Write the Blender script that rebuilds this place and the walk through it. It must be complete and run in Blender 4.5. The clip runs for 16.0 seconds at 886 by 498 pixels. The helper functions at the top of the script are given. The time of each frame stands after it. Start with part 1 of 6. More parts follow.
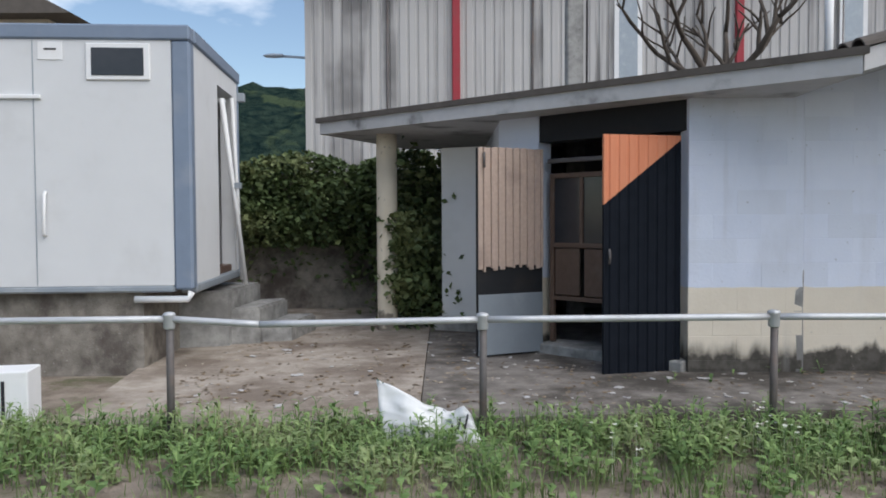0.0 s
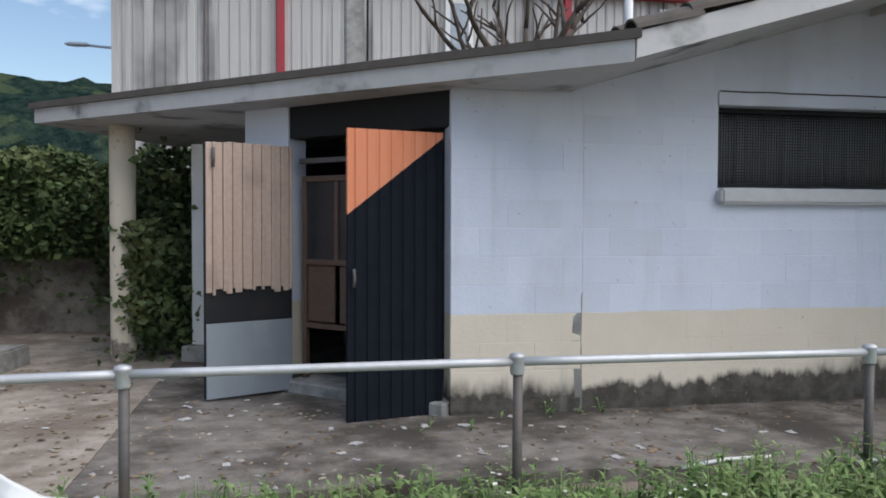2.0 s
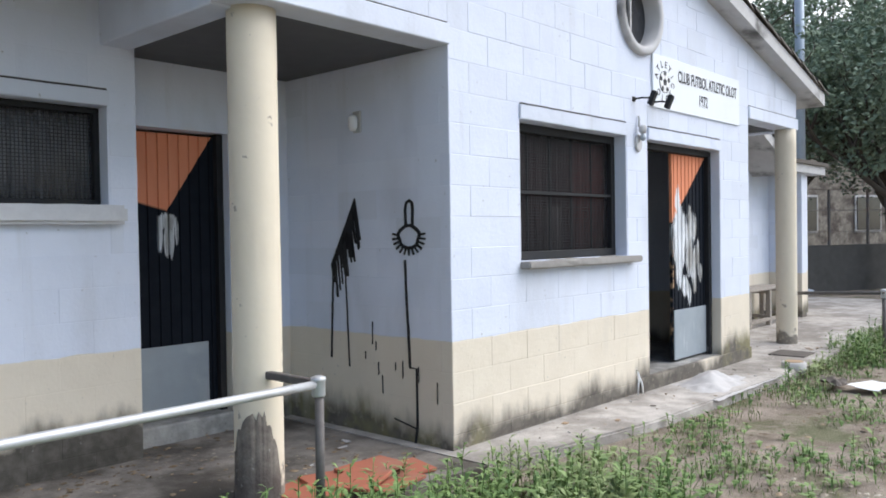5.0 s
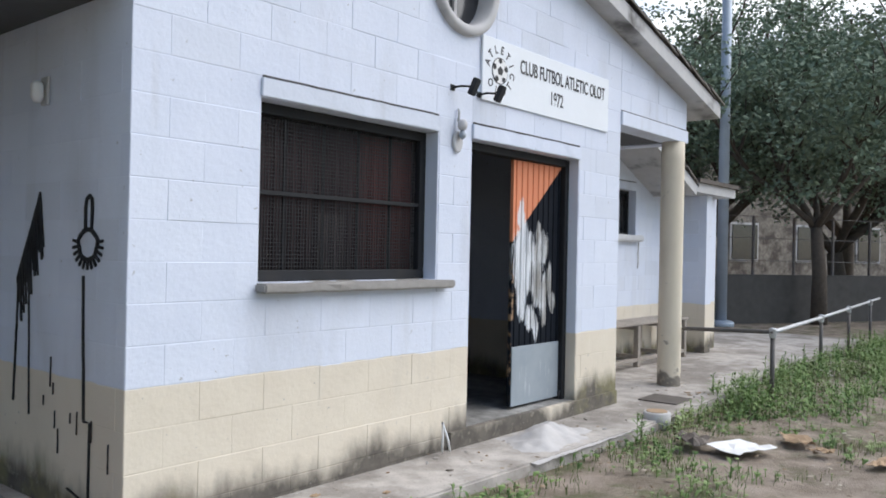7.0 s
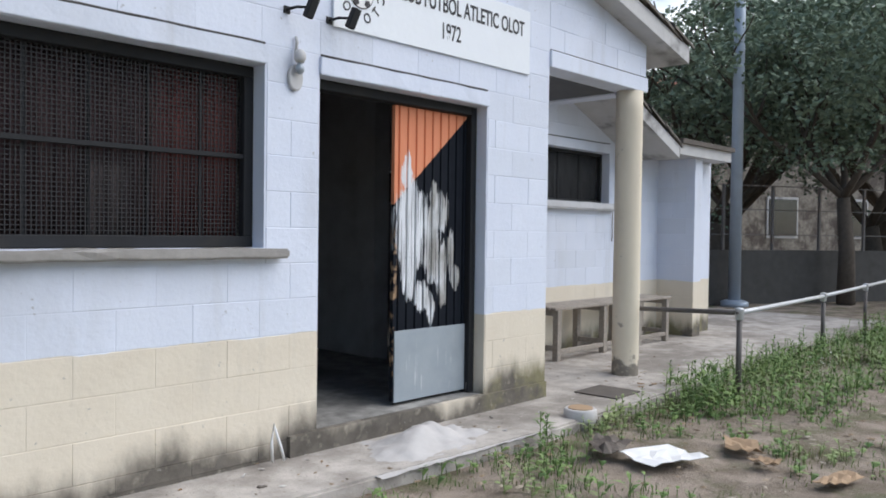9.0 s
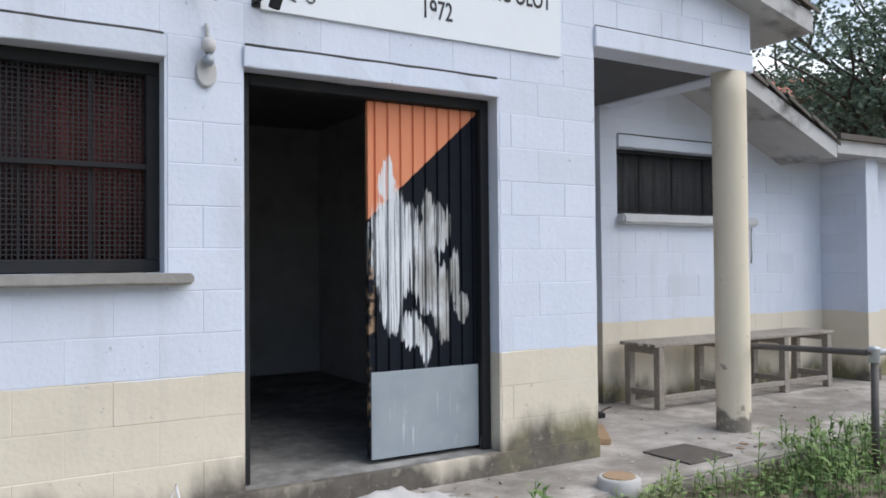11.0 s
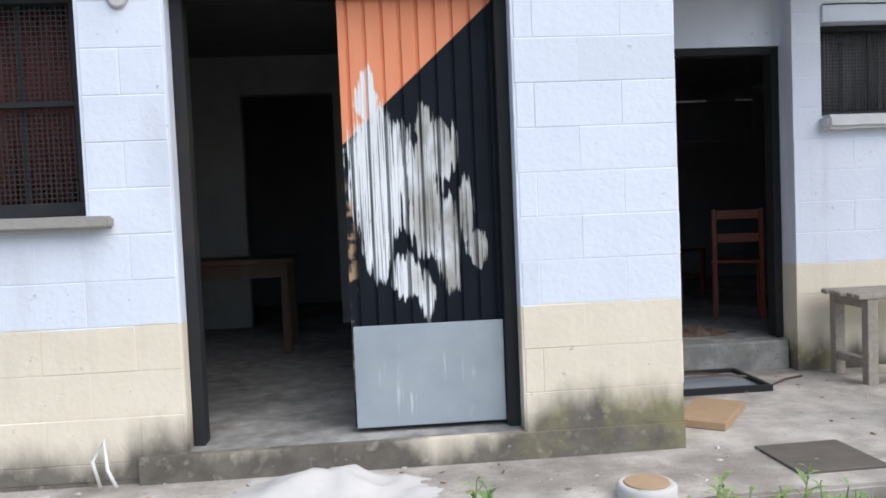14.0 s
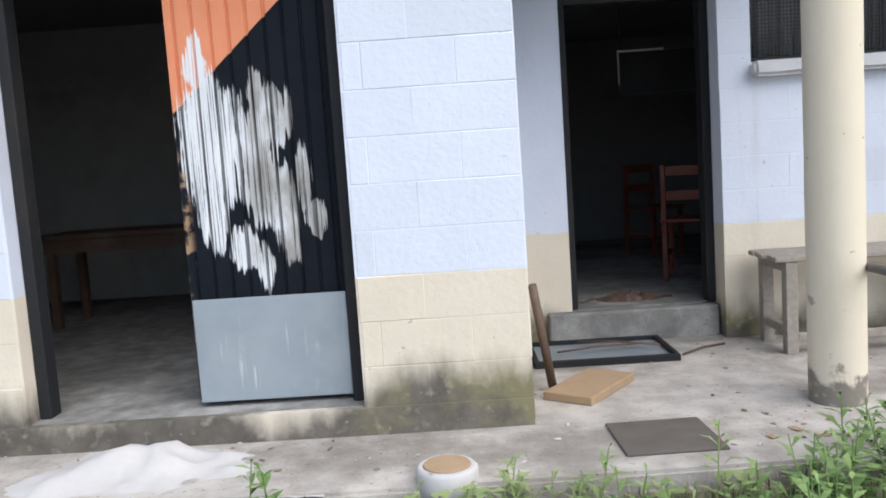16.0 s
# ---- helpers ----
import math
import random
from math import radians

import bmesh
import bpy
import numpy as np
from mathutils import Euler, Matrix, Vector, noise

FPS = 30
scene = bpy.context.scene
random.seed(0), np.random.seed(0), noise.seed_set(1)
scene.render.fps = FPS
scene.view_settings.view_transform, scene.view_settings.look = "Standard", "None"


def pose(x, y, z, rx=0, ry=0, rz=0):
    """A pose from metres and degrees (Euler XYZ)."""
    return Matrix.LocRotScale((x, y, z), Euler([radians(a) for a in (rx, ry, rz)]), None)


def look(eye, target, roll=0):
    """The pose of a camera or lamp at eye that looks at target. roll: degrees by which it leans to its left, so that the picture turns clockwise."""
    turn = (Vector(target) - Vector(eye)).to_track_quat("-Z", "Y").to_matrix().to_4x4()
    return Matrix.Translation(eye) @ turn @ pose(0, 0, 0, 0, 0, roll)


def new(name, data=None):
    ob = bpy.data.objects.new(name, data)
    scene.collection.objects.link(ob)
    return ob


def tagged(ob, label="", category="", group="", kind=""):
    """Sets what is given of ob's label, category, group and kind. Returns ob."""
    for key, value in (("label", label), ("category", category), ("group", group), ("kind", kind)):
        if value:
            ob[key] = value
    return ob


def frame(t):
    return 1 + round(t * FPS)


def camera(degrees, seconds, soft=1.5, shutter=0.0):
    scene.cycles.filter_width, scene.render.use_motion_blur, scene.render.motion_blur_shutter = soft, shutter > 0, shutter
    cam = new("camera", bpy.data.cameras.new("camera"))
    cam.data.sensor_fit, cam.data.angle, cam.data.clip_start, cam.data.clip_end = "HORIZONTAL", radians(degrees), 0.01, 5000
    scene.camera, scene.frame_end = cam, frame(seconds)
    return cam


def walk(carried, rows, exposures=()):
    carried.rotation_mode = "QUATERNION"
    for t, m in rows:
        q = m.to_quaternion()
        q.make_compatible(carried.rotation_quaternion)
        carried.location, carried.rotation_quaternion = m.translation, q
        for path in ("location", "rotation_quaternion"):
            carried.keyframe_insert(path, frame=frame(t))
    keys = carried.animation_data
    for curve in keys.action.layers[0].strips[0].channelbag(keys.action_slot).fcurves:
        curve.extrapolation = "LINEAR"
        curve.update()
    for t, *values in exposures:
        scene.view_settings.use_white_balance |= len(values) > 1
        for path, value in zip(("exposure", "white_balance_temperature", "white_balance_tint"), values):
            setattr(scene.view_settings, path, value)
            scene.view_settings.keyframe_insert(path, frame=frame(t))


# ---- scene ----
cam = camera(57.7, 16.0, soft=1.8)
PATH = [
    (0, (0.885, 0.315, 1.277), (0.885, 2.314, 1.202), -0.3),
    (0.5, (1.084, 0.64, 1.276), (1.097, 2.64, 1.262), -0.2),
    (0.8, (1.255, 0.81, 1.269), (1.284, 2.809, 1.289), -2.3),
    (1, (1.361, 0.973, 1.277), (1.414, 2.972, 1.321), -2.9),
    (1.5, (1.574, 1.201, 1.315), (1.725, 3.196, 1.341), -1.4),
    (2, (1.836, 1.506, 1.313), (2.203, 3.472, 1.255), 0.2),
    (2.5, (2.186, 1.678, 1.303), (2.753, 3.593, 1.193), -0.5),
    (3, (2.536, 1.864, 1.297), (3.365, 3.676, 1.13), 0.2),
    (3.5, (2.913, 2.052, 1.321), (3.922, 3.767, 1.121), -0.6),
    (4, (3.382, 2.125, 1.362), (4.508, 3.768, 1.18), -1.3),
    (4.2, (3.528, 2.138, 1.356), (4.737, 3.723, 1.194), -1.0),
    (4.5, (3.856, 2.169, 1.357), (5.187, 3.657, 1.242), -0.4),
    (5, (4.298, 2.123, 1.386), (5.778, 3.467, 1.35), -0.9),
    (5.2, (4.542, 2.111, 1.397), (6.03, 3.446, 1.381), -1.0),
    (7.5, (6.58, 1.954, 1.362), (8.125, 3.224, 1.371), 1.5),
    (8, (7.032, 1.896, 1.324), (8.545, 3.204, 1.343), 0.3),
    (8.5, (7.402, 1.846, 1.306), (8.909, 3.161, 1.282), 0.8),
    (11, (9.527, 1.666, 1.213), (10.555, 3.381, 1.252), -0.5),
    (11.5, (9.914, 1.715, 1.208), (10.874, 3.469, 1.265), -0.3),
    (12, (10.334, 1.734, 1.231), (11.253, 3.509, 1.289), -2.0),
    (12.5, (10.697, 1.742, 1.209), (11.588, 3.532, 1.256), -2.4),
    (13, (11.028, 1.842, 1.208), (11.864, 3.659, 1.207), -0.9),
    (13.5, (11.345, 1.866, 1.201), (11.88, 3.792, 1.142), -1.6),
    (14, (11.586, 1.931, 1.156), (11.745, 3.922, 1.055), -2.4),
    (14.5, (11.845, 2.003, 1.219), (11.906, 3.993, 1.032), -3.5),
    (15, (12.19, 1.928, 1.182), (12.138, 3.919, 1.003), -5.1),
    (15.5, (12.45, 1.948, 1.149), (12.349, 3.938, 0.969), -5.5),
    (16, (12.682, 2.059, 1.154), (12.638, 4.048, 0.951), -3.8),
]
walk(cam, [(t, look(eye, target, roll)) for t, eye, target, roll in PATH],
     exposures=[(0.0, 0.86), (0.5, 0.93), (1.5, 0.88), (2.0, 0.92), (2.5, 1.12), (3.0, 1.4), (3.5, 1.58), (4.0, 1.6), (5.0, 1.42), (8.0, 1.08), (11.0, 1.0), (12.5, 0.98), (13.5, 1.2), (14.0, 1.33), (16.0, 1.35)])

# ---- world and sun ----
world = bpy.data.worlds.new("sky")
scene.world = world
world.use_nodes = True
wn = world.node_tree
sky = wn.nodes.new("ShaderNodeTexSky")
sky.sky_type, sky.sun_disc = "NISHITA", False
sky.sun_elevation, sky.sun_rotation = radians(50), radians(138)
sky.air_density, sky.dust_density = 1.0, 0.4
wtex = wn.nodes.new("ShaderNodeTexCoord")
cloud = wn.nodes.new("ShaderNodeTexNoise")
cloud.inputs["Scale"].default_value, cloud.inputs["Detail"].default_value, cloud.inputs["Roughness"].default_value = 2.2, 7, 0.55
wmap = wn.nodes.new("ShaderNodeMapping")
wmap.inputs["Scale"].default_value, wmap.inputs["Location"].default_value = (1, 1, 2.4), (0.35, 0.2, 0.1)
wramp = wn.nodes.new("ShaderNodeValToRGB")
wramp.color_ramp.elements[0].position, wramp.color_ramp.elements[1].position = 0.56, 0.69
wmix = wn.nodes.new("ShaderNodeMixRGB")
wmix.inputs["Color2"].default_value = (9.5, 9.9, 10.6, 1)
wn.links.new(wtex.outputs["Generated"], wmap.inputs["Vector"])
wn.links.new(wmap.outputs["Vector"], cloud.inputs["Vector"])
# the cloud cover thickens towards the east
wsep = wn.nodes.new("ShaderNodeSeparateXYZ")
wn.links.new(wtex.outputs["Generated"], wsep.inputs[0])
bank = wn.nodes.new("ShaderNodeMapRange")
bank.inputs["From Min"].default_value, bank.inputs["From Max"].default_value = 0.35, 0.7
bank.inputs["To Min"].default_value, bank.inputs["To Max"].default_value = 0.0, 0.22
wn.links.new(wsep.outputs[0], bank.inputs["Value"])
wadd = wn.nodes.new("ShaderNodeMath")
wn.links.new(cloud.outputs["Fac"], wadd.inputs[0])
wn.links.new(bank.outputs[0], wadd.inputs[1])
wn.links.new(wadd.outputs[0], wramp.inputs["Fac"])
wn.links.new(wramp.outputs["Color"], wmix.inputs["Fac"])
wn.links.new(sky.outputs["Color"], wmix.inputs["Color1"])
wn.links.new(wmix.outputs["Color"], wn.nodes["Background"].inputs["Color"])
wn.nodes["Background"].inputs["Strength"].default_value = 0.075

sun = new("sun", bpy.data.lights.new("sun", "SUN"))
sun.data.energy, sun.data.angle, sun.data.color = 1.5, radians(70), (1.0, 0.97, 0.93)
sun.matrix_world = look((0, 0, 30), (-13.0, 14.5, 6.8))


# ---- materials ----
class Nodes:
    """A small builder for procedural materials."""

    def __init__(self, name, rough=0.8, metal=0.0, spec=0.4):
        self.m = bpy.data.materials.new(name)
        self.m.use_nodes = True
        self.t = self.m.node_tree
        self.b = self.t.nodes["Principled BSDF"]
        self.b.inputs["Roughness"].default_value = rough
        self.b.inputs["Metallic"].default_value = metal
        self.b.inputs["Specular IOR Level"].default_value = spec
        self.tc = self.t.nodes.new("ShaderNodeTexCoord")
        self.geo = self.t.nodes.new("ShaderNodeNewGeometry")

    def put(self, socket, value):
        if isinstance(value, (int, float)):
            socket.default_value = value
        elif isinstance(value, tuple):
            socket.default_value = (*value, 1) if len(value) == 3 and socket.type == "RGBA" else value
        else:
            self.t.links.new(value, socket)

    def pos(self, scale=(1, 1, 1), local=False):
        n = self.t.nodes.new("ShaderNodeMapping")
        self.put(n.inputs["Vector"], self.tc.outputs["Object"] if local else self.geo.outputs["Position"])
        n.inputs["Scale"].default_value = scale
        return n.outputs[0]

    def xyz(self, local=False):
        n = self.t.nodes.new("ShaderNodeSeparateXYZ")
        self.put(n.inputs[0], self.tc.outputs["Object"] if local else self.geo.outputs["Position"])
        return n.outputs

    def noise(self, scale, detail=4, stretch=(1, 1, 1), local=False, rough=0.55):
        n = self.t.nodes.new("ShaderNodeTexNoise")
        self.put(n.inputs["Vector"], self.pos(stretch, local))
        n.inputs["Scale"].default_value, n.inputs["Detail"].default_value, n.inputs["Roughness"].default_value = scale, detail, rough
        return n.outputs["Fac"]

    def ramp(self, fac, a, b):
        n = self.t.nodes.new("ShaderNodeMapRange")
        n.interpolation_type = "SMOOTHSTEP"
        for k, v in zip(("Value", "From Min", "From Max"), (fac, a, b)):
            self.put(n.inputs[k], v)
        return n.outputs[0]

    def math(self, op, a, b=0.0):
        n = self.t.nodes.new("ShaderNodeMath")
        n.operation = op
        self.put(n.inputs[0], a), self.put(n.inputs[1], b)
        return n.outputs[0]

    def mix(self, fac, a, b, kind="MIX"):
        n = self.t.nodes.new("ShaderNodeMixRGB")
        n.blend_type = kind
        for k, v in zip(("Fac", "Color1", "Color2"), (fac, a, b)):
            self.put(n.inputs[k], v)
        return n.outputs[0]

    def rand(self):
        return self.t.nodes.new("ShaderNodeObjectInfo").outputs["Random"]

    def done(self, color, bump=None, depth=0.3, dist=0.01, rough=None):
        self.put(self.b.inputs["Base Color"], color)
        if rough is not None:
            self.put(self.b.inputs["Roughness"], rough)
        if bump is not None:
            n = self.t.nodes.new("ShaderNodeBump")
            n.inputs["Strength"].default_value, n.inputs["Distance"].default_value = depth, dist
            self.put(n.inputs["Height"], bump)
            self.put(self.b.inputs["Normal"], n.outputs[0])
        return self.m


def plain(name, color, rough=0.7, metal=0.0, grain=0.12, scale=14, dirt=(0.12, 0.1, 0.08), wear=0.25):
    """A painted or raw surface with fine grain and larger stains."""
    n = Nodes(name, rough, metal)
    dark = tuple(c * (1 - grain * 2) for c in color)
    c = n.mix(n.noise(scale, 5), dark, color)
    c = n.mix(n.math("MULTIPLY", n.ramp(n.noise(2.3, 6), 0.52, 0.75), wear), c, dirt)
    return n.done(c, n.noise(scale * 4, 4), 0.25, 0.004)


def wall_paint():
    n = Nodes("painted_block_wall", 0.85, 0.0, 0.25)
    x, y, z = n.xyz()
    blue = n.mix(n.noise(3.1, 5), (0.565, 0.61, 0.715), (0.685, 0.72, 0.82))
    blue = n.mix(n.math("MULTIPLY", n.rand(), 0.5), blue, (0.71, 0.745, 0.83))
    blue = n.mix(n.math("MULTIPLY", n.ramp(n.rand(), 0.75, 1.0), 0.28), blue, (0.46, 0.49, 0.55))
    blue = n.mix(n.math("MULTIPLY", n.ramp(n.noise(1.6, 6, (1, 1, 0.35)), 0.52, 0.72), 0.4), blue, (0.45, 0.46, 0.49))
    cream = n.mix(n.noise(4.0, 5), (0.63, 0.555, 0.45), (0.73, 0.66, 0.55))
    edge = n.math("ADD", 0.70, n.math("MULTIPLY", n.math("SUBTRACT", n.noise(5.0, 3), 0.5), 0.035))
    c = n.mix(n.ramp(n.math("SUBTRACT", z, edge), -0.004, 0.004), cream, blue)
    # mould and splashed dirt along the foot of the walls
    west = n.ramp(x, 6.9, 6.6)
    pier = n.math("MULTIPLY", n.ramp(x, 3.846, 3.842), n.ramp(x, 2.6, 2.7))
    rise = n.math("ADD", 0.03, n.math("MULTIPLY", n.ramp(n.noise(1.3, 5, (1, 1, 0.2)), 0.3, 0.7), 0.20))
    rise = n.math("ADD", rise, n.math("MULTIPLY", n.math("SUBTRACT", n.noise(9, 5, (1, 1, 0.4)), 0.5), 0.20))
    rise = n.math("ADD", rise, n.math("MULTIPLY", west, n.math("ADD", 0.05, n.math("MULTIPLY", n.ramp(x, 5.2, 6.5), 0.10))))
    rise = n.math("SUBTRACT", rise, n.math("MULTIPLY", pier, 0.03))
    rise = n.math("ADD", rise, n.math("MULTIPLY", n.ramp(x, 12.15, 12.4), n.math("MULTIPLY", n.ramp(x, 13.0, 12.96), 0.12)))
    patch = n.math("ADD", n.ramp(n.noise(16, 8), -0.15, 0.55), n.math("MULTIPLY", west, 0.25))
    soft = n.ramp(n.math("SUBTRACT", rise, z), -0.13, 0.10)
    crisp = n.math("MULTIPLY", n.ramp(n.math("SUBTRACT", rise, z), -0.05, 0.05), n.ramp(n.noise(24, 6), 0.1, 0.45))
    edge_kind = n.mix(n.math("MULTIPLY", n.math("SUBTRACT", west, pier), n.ramp(x, 6.1, 5.4)), soft, crisp)
    mould = n.math("MINIMUM", n.math("MULTIPLY", edge_kind, patch), 0.93)
    mossy = n.math("MULTIPLY", n.ramp(n.noise(3.2, 4), 0.42, 0.6), n.math("MAXIMUM", n.ramp(x, 12.1, 12.4), n.math("MULTIPLY", n.ramp(x, 8.6, 8.25), n.ramp(x, 8.0, 8.1))))
    green = n.mix(mossy, n.mix(n.ramp(n.noise(8, 6), 0.3, 0.7), (0.05, 0.045, 0.04), (0.12, 0.105, 0.09)), (0.17, 0.155, 0.08))
    green = n.mix(west, green, n.mix(n.ramp(n.noise(11, 7), 0.35, 0.7), (0.016, 0.015, 0.013), (0.07, 0.064, 0.057)))
    c = n.mix(mould, c, green)
    streak = n.math("MULTIPLY", n.ramp(n.noise(5.5, 5, (1, 1, 0.07)), 0.56, 0.74), n.math("MULTIPLY", n.ramp(n.noise(0.9, 3), 0.42, 0.6), 0.28))
    c = n.mix(streak, c, (0.38, 0.37, 0.36))
    fleck = n.math("MULTIPLY", n.ramp(n.noise(26, 5), 0.69, 0.74), 0.6)
    c = n.mix(fleck, c, (0.3, 0.29, 0.28))
    return n.done(c, n.math("ADD", n.noise(38, 6), n.math("MULTIPLY", n.noise(7, 3), 0.8)), 0.4, 0.006)


def concrete(name, a, b, stain, amount=0.7, scale=1.0):
    n = Nodes(name, 0.9, 0.0, 0.25)
    c = n.mix(n.ramp(n.noise(5.5 * scale, 8), 0.3, 0.7), a, b)
    c = n.mix(n.math("MULTIPLY", n.ramp(n.noise(1.1 * scale, 7, rough=0.65), 0.42, 0.62), amount), c, stain)
    c = n.mix(n.math("MULTIPLY", n.ramp(n.noise(42 * scale, 4), 0.62, 0.7), 0.5), c, (0.06, 0.05, 0.045))
    c = n.mix(n.math("MULTIPLY", n.ramp(n.noise(30 * scale, 3), 0.68, 0.72), 0.6), c, (0.42, 0.40, 0.37))
    return n.done(c, n.math("ADD", n.noise(60, 6), n.noise(9, 5)), 0.5, 0.008)


def earth():
    n = Nodes("earth_and_turf", 0.95, 0.0, 0.15)
    c = n.mix(n.ramp(n.noise(3.5, 8), 0.3, 0.7), (0.19, 0.155, 0.12), (0.36, 0.30, 0.25))
    c = n.mix(n.math("MULTIPLY", n.ramp(n.noise(1.6, 10, rough=0.72), 0.48, 0.64), 0.75), c, (0.10, 0.115, 0.05))
    c = n.mix(n.math("MULTIPLY", n.ramp(n.noise(45, 4), 0.6, 0.68), 0.6), c, (0.34, 0.30, 0.25))
    return n.done(c, n.math("ADD", n.noise(70, 6), n.noise(12, 6)), 0.8, 0.02)


def leaf_mat(name, a, b, c=None):
    n = Nodes(name, 0.6, 0.0, 0.25)
    r = n.geo.outputs["Random Per Island"]
    col = n.mix(r, a, b)
    if c:
        col = n.mix(n.ramp(n.noise(1.3, 3), 0.5, 0.65), col, c)
    n.b.inputs["Subsurface Weight"].default_value = 0.0
    return n.done(col)


def door_paint(name, w, h, top, mid, splash, floor_line=0.0):
    """Black ribbed steel with an orange corner, and in places a splash of white paint that ran down."""
    n = Nodes(name, 0.65, 0.0, 0.06)
    x, y, z = n.xyz(local=True)
    black = n.mix(n.noise(9, 5, local=True), (0.006, 0.008, 0.012), (0.015, 0.018, 0.025))
    orange = n.mix(n.noise(11, 5, (1, 1, 0.3), local=True), (0.64, 0.22, 0.115), (0.75, 0.31, 0.18))
    line = n.math("SUBTRACT", z, n.math("ADD", mid, n.math("MULTIPLY", n.math("DIVIDE", x, w), top - mid)))
    field = n.ramp(line, -0.003, 0.003)
    if floor_line:
        field = n.math("MULTIPLY", field, n.ramp(n.math("SUBTRACT", z, n.math("SUBTRACT", floor_line + 0.06, n.math("MULTIPLY", x, 0.25))), -0.01, 0.01))
    c = n.mix(field, black, orange)
    if splash:
        far = None
        for ex, ez, ew, eh in splash:
            u = n.math("DIVIDE", n.math("SUBTRACT", x, ex), ew)
            v = n.math("DIVIDE", n.math("SUBTRACT", z, ez), eh)
            e = n.math("ADD", n.math("MULTIPLY", u, u), n.math("MULTIPLY", v, v))
            far = e if far is None else n.math("MINIMUM", far, e)
        lump = n.math("MULTIPLY", n.math("SUBTRACT", n.noise(10, 5, (1.0, 1, 0.5), local=True), 0.5), 2.3)
        runs = n.math("MULTIPLY", n.math("SUBTRACT", n.noise(42, 5, (1.8, 1, 0.05), local=True), 0.5), 3.2)
        body = n.ramp(n.math("ADD", n.math("ADD", far, lump), runs), 1.13, 0.9)
        white = n.mix(n.noise(22, 5, (1, 1, 0.15), local=True), (0.52, 0.54, 0.57), (0.86, 0.88, 0.91))
        thin = n.math("MULTIPLY", n.ramp(x, 0.24, 0.36), n.ramp(n.noise(7, 6, (1, 1, 0.4), local=True), 0.36, 0.62))
        white = n.mix(thin, white, (0.33, 0.32, 0.30))
        gaps = n.ramp(n.noise(70, 4, (1.7, 1, 0.025), local=True), 0.60, 0.52)
        body = n.math("MULTIPLY", body, n.math("ADD", 0.25, n.math("MULTIPLY", gaps, 0.75)))
        body = n.math("MULTIPLY", body, n.math("SUBTRACT", 1.0, n.math("MULTIPLY", n.ramp(y, 0.006, 0.011), 0.65)))
        c = n.mix(body, c, white)
        bare = n.math("MULTIPLY", n.ramp(x, 0.055, 0.01), n.ramp(n.noise(12, 5, local=True), 0.48, 0.6))
        c = n.mix(n.math("MULTIPLY", bare, n.ramp(z, 1.2, 1.0)), c, (0.33, 0.22, 0.14))
    return n.done(c, n.noise(50, 3, local=True), 0.12, 0.002)


def column_paint():
    """Cream paint, knocked bare in spots and splashed with mud round the foot."""
    n = Nodes("cream_painted_column", 0.75, 0.0, 0.3)
    x, y, z = n.xyz()
    c = n.mix(n.noise(5, 5), (0.64, 0.565, 0.45), (0.73, 0.65, 0.52))
    c = n.mix(n.math("MULTIPLY", n.ramp(n.noise(2.3, 6, (1, 1, 0.3)), 0.5, 0.75), 0.35), c, (0.42, 0.36, 0.28))
    c = n.mix(n.math("MULTIPLY", n.ramp(n.noise(13, 3), 0.68, 0.72), 0.8), c, (0.30, 0.26, 0.22))
    reach = n.math("ADD", 0.02, n.math("MULTIPLY", n.ramp(n.noise(7, 6), 0.35, 0.7), 0.24))
    foot = n.math("MULTIPLY", n.ramp(n.math("SUBTRACT", reach, z), -0.05, 0.05), n.ramp(n.noise(18, 6), 0.1, 0.5))
    c = n.mix(n.math("MULTIPLY", foot, 0.85), c, (0.13, 0.115, 0.10))
    return n.done(c, n.noise(30, 5), 0.3, 0.004)


def kick_steel():
    """Dull galvanised sheet with thin runs of white paint."""
    n = Nodes("paint_spotted_galvanised_sheet", 0.5, 0.3, 0.4)
    c = n.mix(n.noise(7, 6), (0.27, 0.315, 0.36), (0.40, 0.44, 0.475))
    c = n.mix(n.math("MULTIPLY", n.ramp(n.noise(1.8, 5), 0.45, 0.7), 0.3), c, (0.22, 0.25, 0.28))
    runs = n.math("MULTIPLY", n.ramp(n.noise(26, 4, (1, 1, 0.06)), 0.62, 0.70), n.ramp(n.noise(5, 4), 0.42, 0.6))
    c = n.mix(n.math("MULTIPLY", runs, 0.7), c, (0.62, 0.64, 0.66))
    return n.done(c, n.noise(40, 4), 0.15, 0.003)


M_WALL = wall_paint()
M_YARD = concrete("yard_concrete", (0.32, 0.27, 0.22), (0.46, 0.40, 0.34), (0.17, 0.13, 0.10), 0.75)
M_SLAB = concrete("pavement_concrete", (0.165, 0.146, 0.128), (0.29, 0.26, 0.232), (0.065, 0.056, 0.047), 0.9)
M_WALK = concrete("walkway_concrete", (0.36, 0.33, 0.30), (0.53, 0.49, 0.45), (0.17, 0.15, 0.13), 0.7)
M_CONC = concrete("raw_concrete", (0.24, 0.235, 0.225), (0.38, 0.37, 0.35), (0.10, 0.095, 0.09), 0.55, 1.6)
M_BASE = concrete("stained_retaining_concrete", (0.19, 0.17, 0.145), (0.31, 0.28, 0.24), (0.065, 0.05, 0.045), 0.8, 1.3)
M_EAVE = plain("painted_concrete_fascia", (0.56, 0.55, 0.55), 0.8, 0, 0.12, 9, (0.08, 0.075, 0.07), 0.95)
